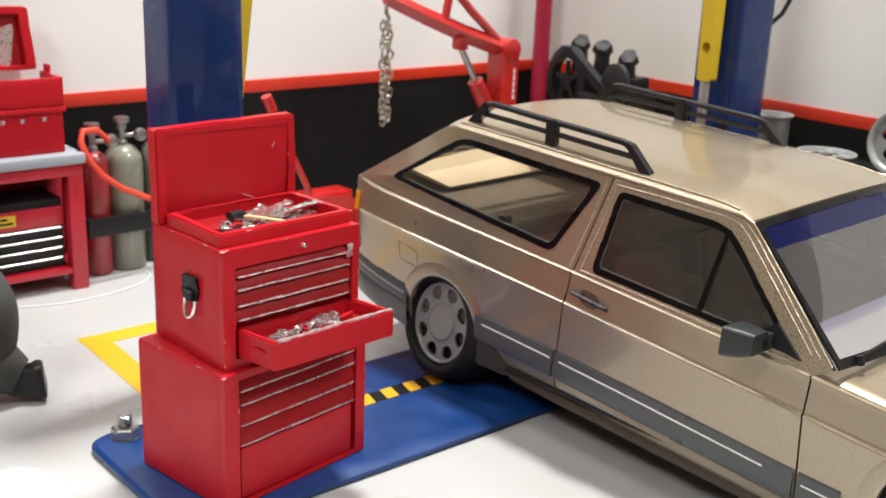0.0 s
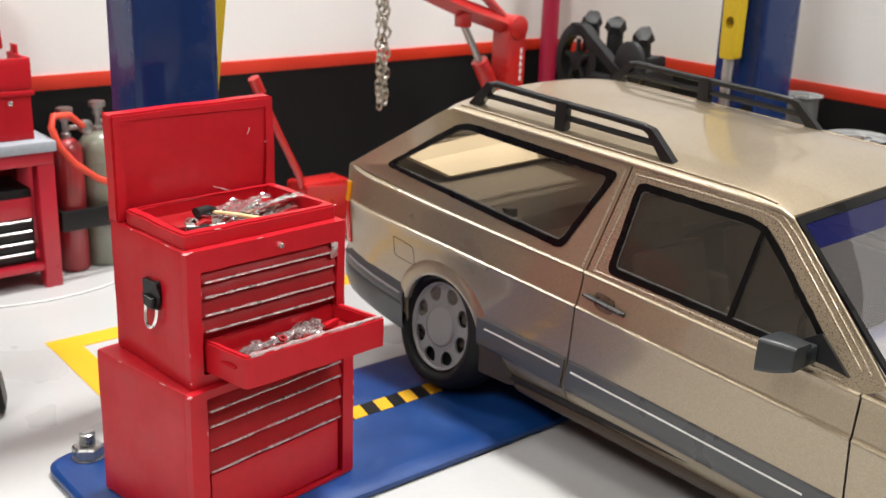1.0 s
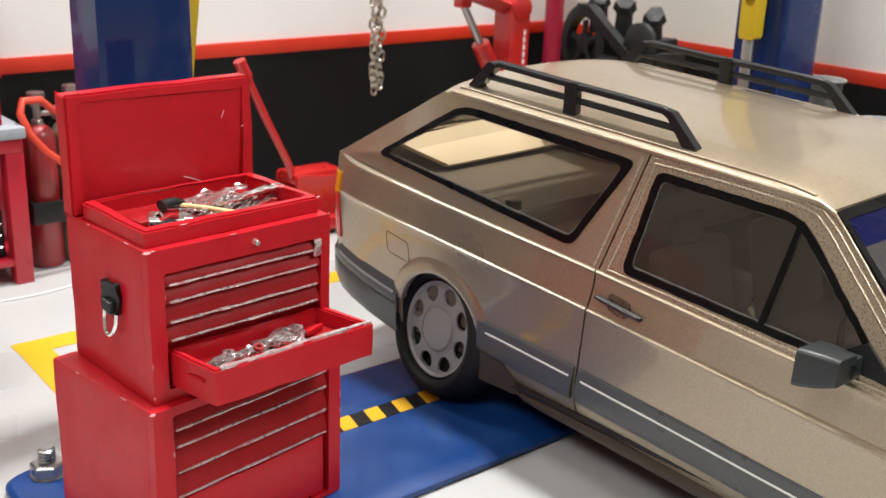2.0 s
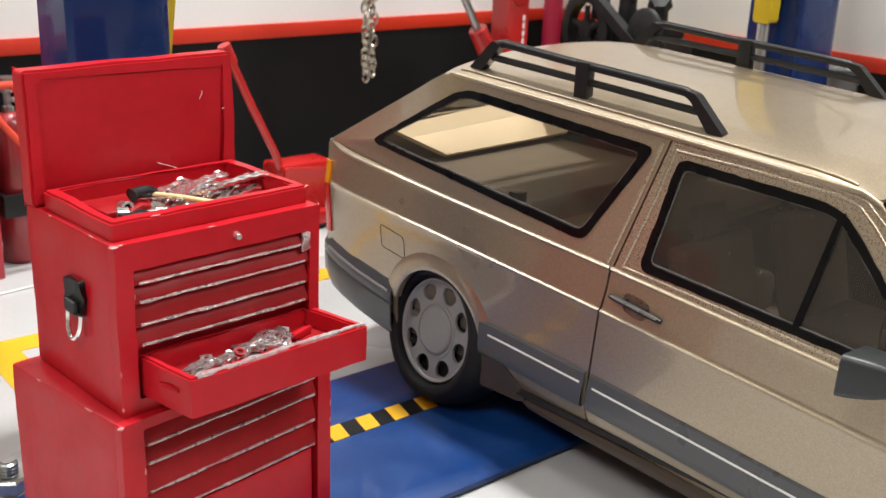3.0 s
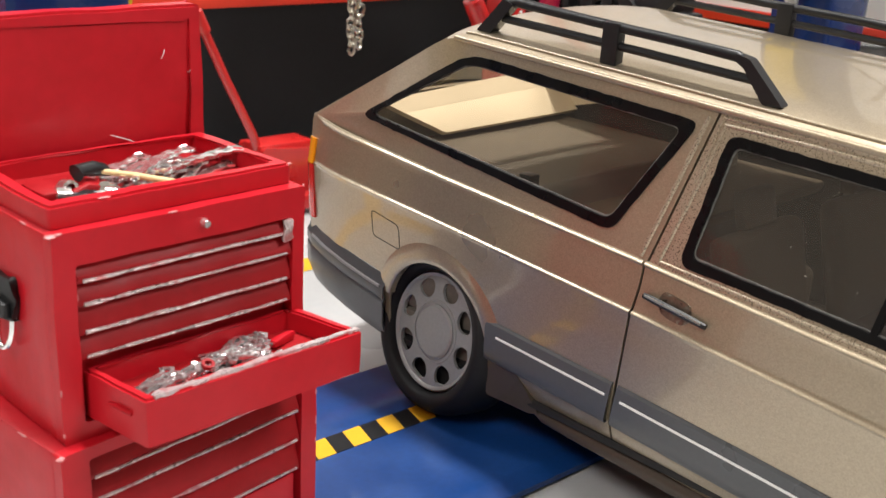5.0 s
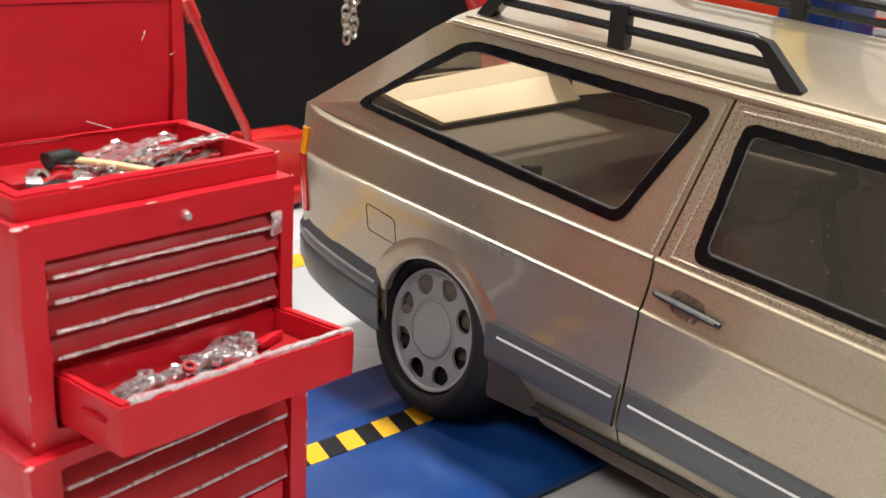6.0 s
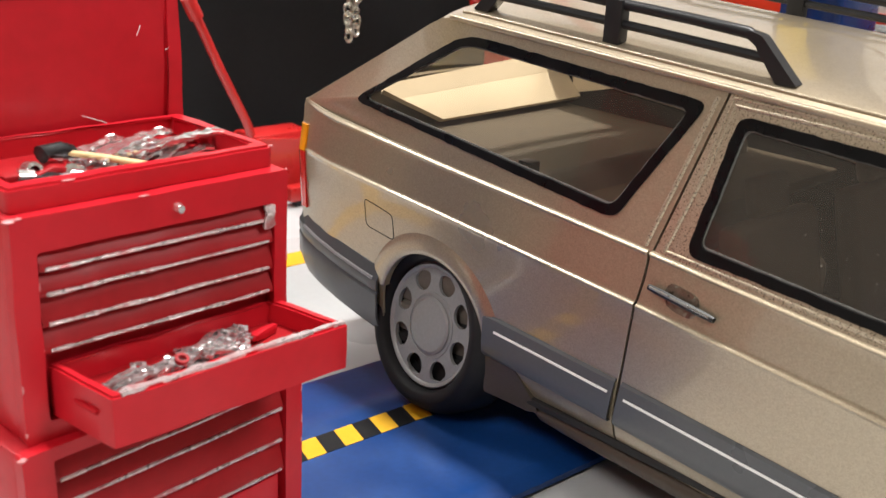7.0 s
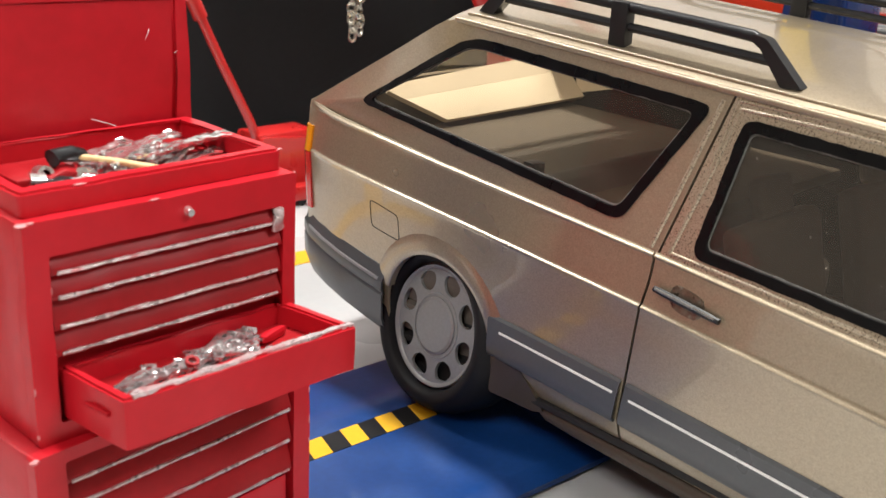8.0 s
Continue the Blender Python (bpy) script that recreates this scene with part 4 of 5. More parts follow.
both("roof_gutter", lambda: tube([(gh(y, rail(y))[0] - 0.05, y, rail(y) + 0.1) for y in (5.5, 3, -10, -30, -50, -70, -90, -96)] + [(gh(y, z)[0] - 0.05, y, z) for y, z in ((-99.6, 74.2), (-104, 70.2), (-113, 61.7), (-122, 53.2), (-127, 48.2))], 0.62, 8), M_GOLD, smooth=60)
both("drip_rail", lambda: tube([(roof_point(0.02, y)[0], y, roof_point(0.02, y)[2] + 0.1) for y in (4, 2, -10, -30, -50, -70, -84, -90, -94)], 0.36, 8), M_GOLD, smooth=60)


# windscreen, black surround and sun band
def ws(u, v, d=0.0):
    """u across 0..1, v up 0..1."""
    y = -129.0 + 29.2 * v
    z = 48.6 + 26.2 * v
    lo, hi = 1.2, 7.4
    e = lo + (hi - lo) * v
    bow = 3.5 * (1 - (2 * u - 1) ** 2)
    return Vector((e + (CW - 2 * e) * u, y - bow, z + bow * 0.66 * v)) + Vector((0, 0.67, -0.74)) * d


def ws_slab(u0, v0, u1, v1, d, t):
    rows = [[ws(u0 + (u1 - u0) * i / 16, v0 + (v1 - v0) * j / 4, d) for i in range(17)] for j in range(5)]
    return thicken(grid(rows), t) if t else grid(rows)


part("windscreen_pane", ws_slab(0.012, 0.05, 0.988, 0.8, 0.0, 0), M_SCREEN, car)
part("sun_band", ws_slab(0.012, 0.8, 0.988, 0.96, 0.0, 0), M_SUNBAND, car, "deep blue tinted band of the windscreen")
bm = bmesh.new()
for a in ((0.0, 0.0, 0.018, 1.0), (0.982, 0.0, 1.0, 1.0), (0.018, 0.0, 0.982, 0.06), (0.018, 0.95, 0.982, 1.0)):
    merge(bm, ws_slab(*a, -0.25, 0.7))
part("windscreen_seal", bm, M_SEAL, car)
for u in (0.08, 0.52):
    a, b = ws(u, 0.03, -0.8), ws(u + 0.36, 0.10, -0.9)
    w_ = part("wiper", tube([a, (a + b) / 2 + Vector((0, -0.3, 0.3)), b], 0.5, 8), M_BLACK, car, "thin black wiper arm")
    part("wiper_pivot", cyl(a - Vector((0, 0.5, 1.5)), a + Vector((0, 0, 0.6)), 1.1, 0.8, 12), M_BLACK, w_)
# bonnet, cowl and front
rows = []
for k in range(13):
    y = -129.5 - 66 * k / 12
    zb = z_belt(y) + 0.2
    rows.append([(plan(y) + 1.0 + (CW - 2 * plan(y) - 2.0) * t, y, zb + 2.6 * (1 - (2 * t - 1) ** 2) ** 0.5 - (1.8 if k == 12 else 0)) for t in [0, 0.01, 0.03, 0.06] + [0.12 + 0.76 * i / 8 for i in range(9)] + [0.94, 0.97, 0.99, 1]])
part("bonnet", thicken(grid(rows), 0.6), M_GOLD, car, smooth=60)
rows = []
for k in range(3):
    y = -124.5 - 4.8 * k / 2
    rows.append([(1.6 + (CW - 3.2) * t, y - 3.0 * (1 - (2 * t - 1) ** 2), z_belt(y) + 0.3 + 1.6 * (1 - (2 * t - 1) ** 2)) for t in [i / 10 for i in range(11)]])
part("cowl", thicken(grid(rows), 0.5), M_GOLD, car)
part("front_panel", box(6, -197.5, 13, CW - 6, -195.2, 41.5, 1.0), M_GOLD, car)
part("front_bumper", box(1.5, -202, 13, CW - 1.5, -196, 27, 2.2, 3), M_GREY, car)
for hx in (10, CW - 26):
    part("headlight", box(hx, -198.6, 29.5, hx + 16, -197.3, 38.5, 0.8), M_STEEL, car)
part("grille", box(28, -198.4, 29.5, CW - 28, -197.4, 38.5, 0.4), M_BLACK, car)


# tailgate with glass, lamps and wrap-round bumper
def tail(u, v, d=0.0):
    """u across 0..1, v from the belt 0 to the roof 1."""
    y = 46.0 - 37.4 * v
    z = 57.4 + 22.6 * v
    e = 3.2 + 5.2 * v
    bow = 1.8 * (1 - (2 * u - 1) ** 2)
    return Vector((e + (CW - 2 * e) * u, y + bow, z + bow * 0.5)) - Vector((0, 0.52, 0.85)) * d


def tail_sheet(u0, v0, u1, v1, d, t):
    return thicken(grid([[tail(u0 + (u1 - u0) * i / 10, v0 + (v1 - v0) * j / 6, d) for i in range(11)] for j in range(7)]), t) if t else grid([[tail(u0 + (u1 - u0) * i / 10, v0 + (v1 - v0) * j / 6, d) for i in range(11)] for j in range(7)])


bm = bmesh.new()
for a in ((0, 0, 0.1, 1), (0.9, 0, 1, 1), (0.1, 0, 0.9, 0.12), (0.1, 0.9, 0.9, 1)):
    merge(bm, tail_sheet(*a, 0, 0.6))
tailgate = part("tailgate", bm, M_GOLD, car)
part("rear_window_pane", tail_sheet(0.1, 0.12, 0.9, 0.9, 0.3, 0), M_GLASS, tailgate)
rows = [[(3.4 + (CW - 6.8) * i / 10, 46.4 + 1.6 * (1 - (2 * i / 10 - 1) ** 2) + dy, z) for i in range(11)] for z, dy in ((31, 0.4), (40, 0.9), (48, 0.7), (56, 0.2), (57.6, -0.4))]
part("tailgate_skin", thicken(grid(rows), 0.6), M_GOLD, tailgate)


def lamp_strip(z0, z1):
    rows = []
    for z in (z0, (z0 + z1) / 2, z1):
        row = []
        for y, extra in ((43.2, -0.1), (44.4, -0.25), (45.6, -0.2), (46.7, 0.9), (47.3, 2.4), (47.6, 7), (47.9, 13)):
            row.append((flank(min(y, 46.4), z) * 0.8 + extra, y, z))
        rows.append(row)
    return thicken(grid(rows), 0.6)


both("turn_lamp", lambda: lamp_strip(46.6, 52.4), M_AMBER, "amber upper rear lamp lens", smooth=60)
both("tail_lamp", lambda: lamp_strip(33.4, 46.4), M_LENS, "red rear lamp lens", smooth=60)


def bumper():
    rows = []
    path = [(-0.6, 15.9), (-0.7, 22), (-0.6, 30), (0.2, 38), (1.4, 44), (3.6, 48.6), (7.5, 50.8), (20, 52), (CW / 2, 52.6)]
    path += [(CW - x, y) for x, y in path[-2::-1]]
    for x, y in path:
        zt = 27.7 + 0.15 * (min(y, 47) - 16)
        zb = 13.2 + 0.17 * (min(y, 47) - 16)
        cx, cy = x, y
        n = Vector((CW / 2 - cx, 10 - cy, 0)).normalized()
        row = []
        for o, z in ((3.0, zt + 0.1), (1.5, zt), (1.1, zt - 0.2), (0.5, zt - 2.4), (0.15, zt - 2.8), (0.0, zt - 3.2), (0.0, zt - 5.2), (0.35, zt - 5.7), (0.0, zt - 6.2), (0.2, zb + 3), (1.3, zb), (4.0, zb - 0.4)):
            row.append((cx + n.x * o, cy + n.y * o, z))
        rows.append(row)
    return grid(rows)


part("rear_bumper", thicken(bumper(), 0.5), M_GREY, car, "dark grey wrap-round rear bumper", smooth=35)


def bumper_stripe():
    path = [(-0.62, 17.2), (-0.72, 22), (-0.62, 30), (0.18, 38), (1.38, 44)]
    rows = []
    for x, y in path:
        zt = 27.7 + 0.15 * (y - 16)
        rows.append([(x + o, y, zt + dz) for o, dz in ((0.3, -2.55), (0.0, -2.65), (-0.12, -3.1), (0.1, -3.3))])
    return grid(rows)


both("bumper_stripe", lambda: thicken(bumper_stripe(), 0.2), M_STRIPE_GREY, "pale grey stripe along the bumper")


# side cladding with its pale pinstripe
def cladding(y0, y1):
    rows = []
    n = max(3, int((y0 - y1) / 6))
    for k in range(n + 1):
        y = y0 + (y1 - y0) * k / n
        z = z_trim(y)
        f = flank(y, z)
        rows.append([(f + o, y, z + dz) for o, dz in ((0.5, 2.9), (-0.35, 2.8), (-0.75, 2.3), (-0.8, 0.6), (-0.8, -3.0), (-0.6, -5.2), (-0.1, -5.9), (0.9, -6.0))])
    return grid(rows)


def pinstripe(y0, y1):
    rows = []
    n = max(3, int((y0 - y1) / 6))
    for k in range(n + 1):
        y = y0 + (y1 - y0) * k / n
        z = z_trim(y)
        f = flank(y, z)
        rows.append([(f - o, y, z + dz) for o, dz in ((0.7, 0.26), (0.95, 0.2), (0.95, -0.2), (0.7, -0.26))])
    return grid(rows)


for y0, y1 in ((-15.0, -49.4), (-50.7, -122.2), (-123.4, -134.0)):
    for fl in (False, True):
        f = mirrored if fl else (lambda b: b)
        c_ = part("side_cladding", f(thicken(leaned(cladding(y0, y1)), 0.3)), M_GREY, car, "dark grey side cladding strip", smooth=35)
        part("pinstripe", f(leaned(pinstripe(y0 - (3.2 if y0 > -20 else 1.2), y1 + (1.0 if y1 > -60 else 8.0 if y1 > -123 else 1.0)))), M_PIN, c_, "thin pale pinstripe")
both("sill", lambda: tube([(5.2, y, z_sill(y) - 0.9) for y in (-26, -28, -35, -50, -80, -110, -128)], [1.0, 1.7, 1.9, 1.9, 1.9, 1.9, 1.8], 14), M_SILL, "rounded lower sill in body brown darkened for shade", smooth=60)
both("mud_flap", lambda: slab(round_poly([(-15.6, 20.5), (-22.0, 20.5), (-23.5, 17.0), (-27.6, 11.0), (-24.6, 10.0), (-18.0, 10.8), (-15.2, 11.4)], 0.6, 3), [], lambda u, v, d: (flank(u, max(v, 14)) - 0.3 + d, u, v), 3.2), M_SILL)


# raised beads along the door frame and the pillar
def bead(pts, r):
    return wobble(finer(tube([(gh(u, v)[0] + 0.16, u, v) for u, v in pts], r, 10), 1.0), 0.06, 1.1)


both("pillar_bead", lambda: bead([(-54.9, 76.0), (-52.6, 66), (-49.0, 51.2)], 0.45), M_GOLD_CAST, smooth=60)
both("door_frame_bead", lambda: bead([(-52.6, 51.0), (-56.4, 66), (-58.2, 75.2), (-75, 74.9), (-92, 74.2), (-96, 73.2), (-99.4, 70.6), (-110, 60.5), (-121.5, 49.4)], 0.42), M_GOLD_CAST, smooth=60)


both("outer_frame_bead", lambda: bead([(-55.6, 65), (-57.6, 76.3), (-75, 76.0), (-92, 75.3), (-97, 74.2), (-101.0, 71.2), (-111.5, 61.2), (-124.0, 48.8)], 0.4), M_GOLD_CAST, smooth=60)
both("belt_bead", lambda: bead([(-53.0, 51.2), (-70, 50.1), (-90, 48.7), (-118, 46.6)], 0.4), M_GOLD_CAST, smooth=60)


# fuel flap, door handle
def flap_ring():
    o = round_poly([(20.6, 41.8), (11.6, 40.4), (11.2, 34.8), (20.2, 35.8)], 1.2, 4)
    i = round_poly(inset_poly([(20.6, 41.8), (11.6, 40.4), (11.2, 34.8), (20.2, 35.8)], 0.17), 1.0, 4)
    return slab(o, [i], lambda u, v, d: (flank(u, v) - 0.06 + d, u, v), 0.3)


part("fuel_flap_gap", flap_ring(), M_DARK, car)
for dr_, fl in zip(doors, (False, True)):
    f = mirrored if fl else (lambda b: b)
    # rough raised patch; the hollow's shade is put into its darker gold
    part("handle_recess", f(wobble(finer(slab(round_poly([(-55, 46.9), (-60.5, 46.2), (-61.4, 43.8), (-60.0, 42.2), (-55.6, 42.7), (-54.0, 44.6)], 1.2, 3), [], lambda u, v, d: (flank(u, v) - 0.16 + d, u, v), 0.5), 0.8), 0.2, 1.6)), M_RECESS, dr_)
    bm = tube([(flank(y, 44) - 0.8, y, 45.4 + (y + 51.7) * 0.13) for y in (-51.9, -54, -58, -62, -64.4)], [0.5, 0.62, 0.62, 0.62, 0.5], 8)
    part("door_handle", f(bm), M_BLACK, dr_, "slim black and chrome door handle")
    bm = tube([(flank(y, 44) - 1.35, y, 45.7 + (y + 51.7) * 0.13) for y in (-52.4, -58, -63.8)], 0.22, 6)
    part("handle_chrome", f(bm), M_STEEL, dr_)
    # mirror on a triangular base
    bm = slab([(-105.0, 50.0), (-119.6, 47.6), (-112.0, 54.2)], [], lambda u, v, d: gh(u, v, d - 0.75), 0.9)
    part("mirror_base", f(bm), M_BLACK, dr_)
    bm = bmesh.new()
    rows = []
    for k in range(7):
        t = k / 6
        w_, h_ = 4.6 - 1.2 * t * t, 3.6 - 1.0 * t * t
        cx, cy, cz = -6.6, -105.5 - 7.0 * t, 50.9 + 0.3 * t
        ring = round_poly([(-w_, -h_), (w_, -h_ * 0.92), (w_, h_ * 0.85), (-w_ * 0.9, h_)], 1.2, 4)
        rows.append([(cx + a + 1.2 * t, cy, cz + b) for a, b in ring])
    grid(rows, bm, close=True)
    bm.verts.ensure_lookup_table()
    n_ = len(rows[0])
    bm.faces.new([bm.verts[i] for i in range(n_)])
    bm.faces.new([bm.verts[6 * n_ + i] for i in range(n_)])
    mir = part("mirror_housing", f(bm), M_SLATE, dr_, "dark grey door mirror housing", smooth=35)
    part("mirror_stalk", f(box(-4.6, -112.5, 48.4, 0.8, -107.0, 52.4, 0.6)), M_SLATE, dr_)
    part("mirror_glass", f(box(-10.4, -105.45, 48.2, -2.9, -105.3, 53.6, 0.05, 1)), M_STEEL, dr_)


# roof rails
def roof_rack():
    def rp(y, h):
        return Vector((gh(y + 4.5, rail(y + 4.5))[0] + 4.2, y + 4.5, roof_point(0.06, y + 4.5)[2] + h - 0.3))
    r = part("roof_rail", tube([rp(-3.0, 0.2), rp(-9.2, 6.3), rp(-11.5, 6.9), rp(-30, 6.6), rp(-50, 6.6), rp(-60.4, 6.4), rp(-62.4, 5.4)], [1.1, 1.05, 1.0, 0.95, 0.95, 1.0, 1.0], 8), M_BLACK, car, "black roof rail with two bars", smooth=50)
    parts = [tube([rp(-6.0, 3.2), rp(-20, 3.3), rp(-40, 3.3), rp(-64.5, 3.2)], 0.8, 8)]
    a = slab(round_poly([(-60.5, 7.0), (-63.2, 6.6), (-70.2, 0.2), (-66.6, -0.2)], 0.5, 3), [], lambda u, v, d: tuple(rp(u, v) + Vector((d - 1.2, 0, 0))), 2.2)
    b = slab(round_poly([(-1.6, 0.0), (-5.4, 0.0), (-11.0, 6.4), (-8.4, 7.2)], 0.5, 3), [], lambda u, v, d: tuple(rp(u, v) + Vector((d - 1.2, 0, 0))), 2.2)
    c = box(-1.3, -36.6, -0.4, 1.2, -33.0, 7.4, 0.5)
    moved(c, Matrix.Translation(rp(-34.8, 0) - Vector((0, -34.8, 0))))
    for nm, bm in (("lower_bar", parts[0]), ("front_foot", a), ("rear_foot", b), ("middle_foot", c)):
        part(nm, bm, M_BLACK, r)
    return r


near = roof_rack()
far = near.copy()
far.data = near.data.copy()
scene.collection.objects.link(far)
flip = Matrix.Translation((CW * S, 0, 0)) @ Matrix.Diagonal((-1, 1, 1, 1))
flip_far = Matrix.Translation((0, -66 * S, 0)) @ Matrix.Diagonal((1, 1.08, 1, 1)) @ Matrix.Translation((0, 66 * S, 0)) @ flip
far.data.transform(flip_far)
far.data.flip_normals()
for ch in list(near.children):
    c2 = ch.copy()
    c2.data = ch.data.copy()
    c2.data.transform(flip_far)
    c2.data.flip_normals()
    scene.collection.objects.link(c2)
    c2.parent = far


# wheels
def wheel(cy):
    prof = [(12.2, 5.0), (13.5, 4.6), (13.7, 2.6), (14.1, 0.9), (14.7, 0.2), (15.9, 0.0), (16.6, 0.1), (16.8, 0.35), (17.2, 0.6), (18.1, 1.7), (18.8, 3.0), (19.2, 4.8), (19.2, 9.0), (19.1, 11), (18.3, 12.2), (14, 12.8), (12.2, 12.0), (12.2, 5.0)]
    tyre = part("wheel", lathe(prof, (-0.3, cy, HUBZ), (1, 0, 0), 64), M_RUBBER, car, "black rubber tyre on a silver eight-hole wheel", smooth=60)
    # wheel disc with eight oval holes
    outer = [(12.9 * math.cos(2 * math.pi * k / 64), 12.9 * math.sin(2 * math.pi * k / 64)) for k in range(64)]
    holes = []
    for k in range(8):
        a = 2 * math.pi * (k + 0.35) / 8
        poly = [(7.8, -0.9), (9.2, -2.5), (11.2, -2.7), (12.3, 0.0), (11.2, 2.7), (9.2, 2.5), (7.8, 0.9)]
        ca, sa = math.cos(a), math.sin(a)
        holes.append([(x * ca - y * sa, x * sa + y * ca) for x, y in round_poly(poly, 0.9, 3)])
    rim = part("rim", slab(outer, holes, lambda u, v, d: (0.9 + DISH + d, cy + u, HUBZ + v), 0.7), M_RIM, tyre, "silver painted wheel disc", smooth=35)
    part("rim_lip", lathe([(12.3, 0.75), (12.7, 0.2), (13.2, 0.1), (13.6, 0.7), (13.3, 1.9), (12.3, 1.9), (12.3, 0.75)], (0.3 + DISH, cy, HUBZ), (1, 0, 0), 64), M_RIM, tyre, smooth=60)
    part("hub_cap", lathe([(0, 0.3), (5.6, 0.35), (6.2, 0.6), (6.3, 1.3), (6.7, 1.3), (6.75, 0.75), (7.2, 0.75), (7.4, 1.2), (0, 1.8)], (DISH, cy, HUBZ), (1, 0, 0), 40), M_RIM, tyre, smooth=15)
    part("wheel_backing", lathe([(0, 3.0), (12.4, 3.0), (12.4, 4.0), (0, 4.0)], (0.8 + DISH, cy, HUBZ), (1, 0, 0), 40), M_DARK, tyre)
    # the lowered axle gives the wheels camber and a little toe-in
    hub = Matrix.Translation(Vector((3.0, cy, HUBZ)) * S)
    lean = Matrix.Translation(Vector((0.4, 1.8, -0.6)) * S) @ hub @ Matrix.Rotation(radians(TOE), 4, "Z") @ Matrix.Rotation(radians(CAMBER), 4, "Y") @ Matrix.Diagonal((1, 0.955, 0.955, 1)) @ hub.inverted()
    for o in (tyre, *tyre.children):
        o.data.transform(lean)
    return tyre


for cy in (0.0, -WB_CAR):
    wnear = wheel(cy)
    wfar = wnear.copy()
    wfar.data = wnear.data.copy()
    wfar.data.transform(flip)
    wfar.data.flip_normals()
    scene.collection.objects.link(wfar)
    for ch in list(wnear.children):
        c2 = ch.copy()
        c2.data = ch.data.copy()
        c2.data.transform(flip)
        c2.data.flip_normals()
        scene.collection.objects.link(c2)
        c2.parent = wfar


# cabin
part("cabin_floor", box(4, -125, 14, CW - 4, 14, 20, 0.5), M_CABIN, car)
part("load_floor", box(5, -10, 20, CW - 5, 44, 36, 1.5), M_CABIN, car)
part("load_cover", box(6, -40, 47.0, CW - 6, 40, 49.6, 0.8), M_COVER, car, "brown-grey load bay cover")
bm = slab([(24.4, 56.7), (34, 51.6), (CW - 5, 51.8), (CW - 5.8, 58.2)], [], lambda u, v, d: (u, 33.0 + (v - 50.5) * 0.91 + d, v - d * 0.9), 1.0)
slab([(24.4, 56.7), (20.4, 58.8), (21, 59.4), (26, 60.2), (66, 61.9), (CW - 7, 63.6), (CW - 5.8, 58.2)], [], lambda u, v, d: (u, 38.6 + 0.91 * 1.5 * (u - 24.4) / 60 + (v - 56.7 - 1.5 * (u - 24.4) / 60) * 0.55 + d, v - d * 0.9), 1.0, bm)
part("tailgate_trim", bm, M_CREAM, tailgate, "cream inner trim of the tailgate")
part("rear_trim_panel", slab(round_poly([(37, 52.2), (25, 55.3), (10, 59.3), (-8, 64.0), (-22, 68.6), (-20, 71.5), (14, 71.5), (37, 66.5)], 0.8, 3), [], lambda u, v, d: (CW - 5.0 + d - max(0, v - 57) * 0.25, u, v), 1.0), M_CREAM, car, "cream inner side panel of the load bay")


def ledge():
    """The inner lower edge of the quarter window."""
    return slab([(25.5, 58.6), (-40.5, 51.9), (-40.2, 54.0), (25.2, 60.6)], [], lambda u, v, d: (gh(u, v)[0] + 1.1 + d, u, v), 2.4)


both("window_ledge", ledge, M_COVER, "brown inner ledge of the quarter window")
part("belt_buckle", moved(box(-1.6, -1.6, 0, 1.6, 1.6, 3.2, 0.4), Matrix.Translation((20, -6, 49.7))), M_BLACK, car, "small black block on the load cover")


def seat(x0, x1, y, name):
    mat_ = M_CABIN
    bm = box(x0, y - 22, 20, x1, y, 31, 3, 3)
    s_ = part(name, bm, mat_, car)
    bm = moved(box(x0, -2.5, 0, x1, 2.5, 26, 2.2, 3), Matrix.Translation((0, y - 1, 29)) @ Matrix.Rotation(radians(-14), 4, "X"))
    part("backrest", bm, mat_, s_)
    if name == "front_seat":
        bm = moved(box((x0 + x1) / 2 - 5, -1.6, 26, (x0 + x1) / 2 + 5, 1.6, 33, 1.2, 3), Matrix.Translation((0, y - 1, 29)) @ Matrix.Rotation(radians(-14), 4, "X"))
        part("headrest", bm, mat_, s_)


seat(12, 38, -62, "front_seat")
seat(CW - 38, CW - 12, -62, "front_seat")
seat(10, CW - 10, -22, "rear_seat")
part("dashboard", box(4, -126, 34, CW - 4, -106, 46, 2.5, 3), M_DASH, car, "pale grey dashboard top")
part("steering_wheel", tube([(24 + 8.5 * math.cos(a), -101 + 2.2 * math.sin(a), 45 + 7.5 * math.sin(a)) for a in (2 * math.pi * i / 24 for i in range(24))], 0.8, 8, closed=True), M_BLACK, car)
# ---------------------------------------------------------------- red work trolley with a tool box
cart = thing("work_trolley", at(0, 0, 0), "red steel work trolley with a grey top and lower shelf", "trolley")
CX0, CX1, CY0, CY1 = 5.0, 91.0, 329.0, 357.0
part("top", box(CX0 - 1, CY0 - 1.5, 49.6, CX1 + 0.8, CY1 + 1, 53.4, 0.7), M_GREYTOP, cart, "worn blue-grey worktop")
part("apron", box(CX0, CY0, 45.0, CX1, CY0 + 1.6, 49.6, 0.3), M_TROLLEY, cart)
part("apron", box(CX1 - 1.6, CY0 + 1.7, 45.0, CX1, CY1, 49.6, 0.3), M_TROLLEY, cart)
for lx in (CX0, CX1 - 6):
    for ly in (CY0, CY1 - 6):
        part("leg", box(lx, ly, 0.0, lx + 6, ly + 6, 45.0, 0.5), M_TROLLEY, cart)
part("shelf", box(CX0 + 0.5, CY0 + 0.8, 6.5, CX1 - 0.5, CY1, 9.0, 0.4), M_TROLLEY, cart)
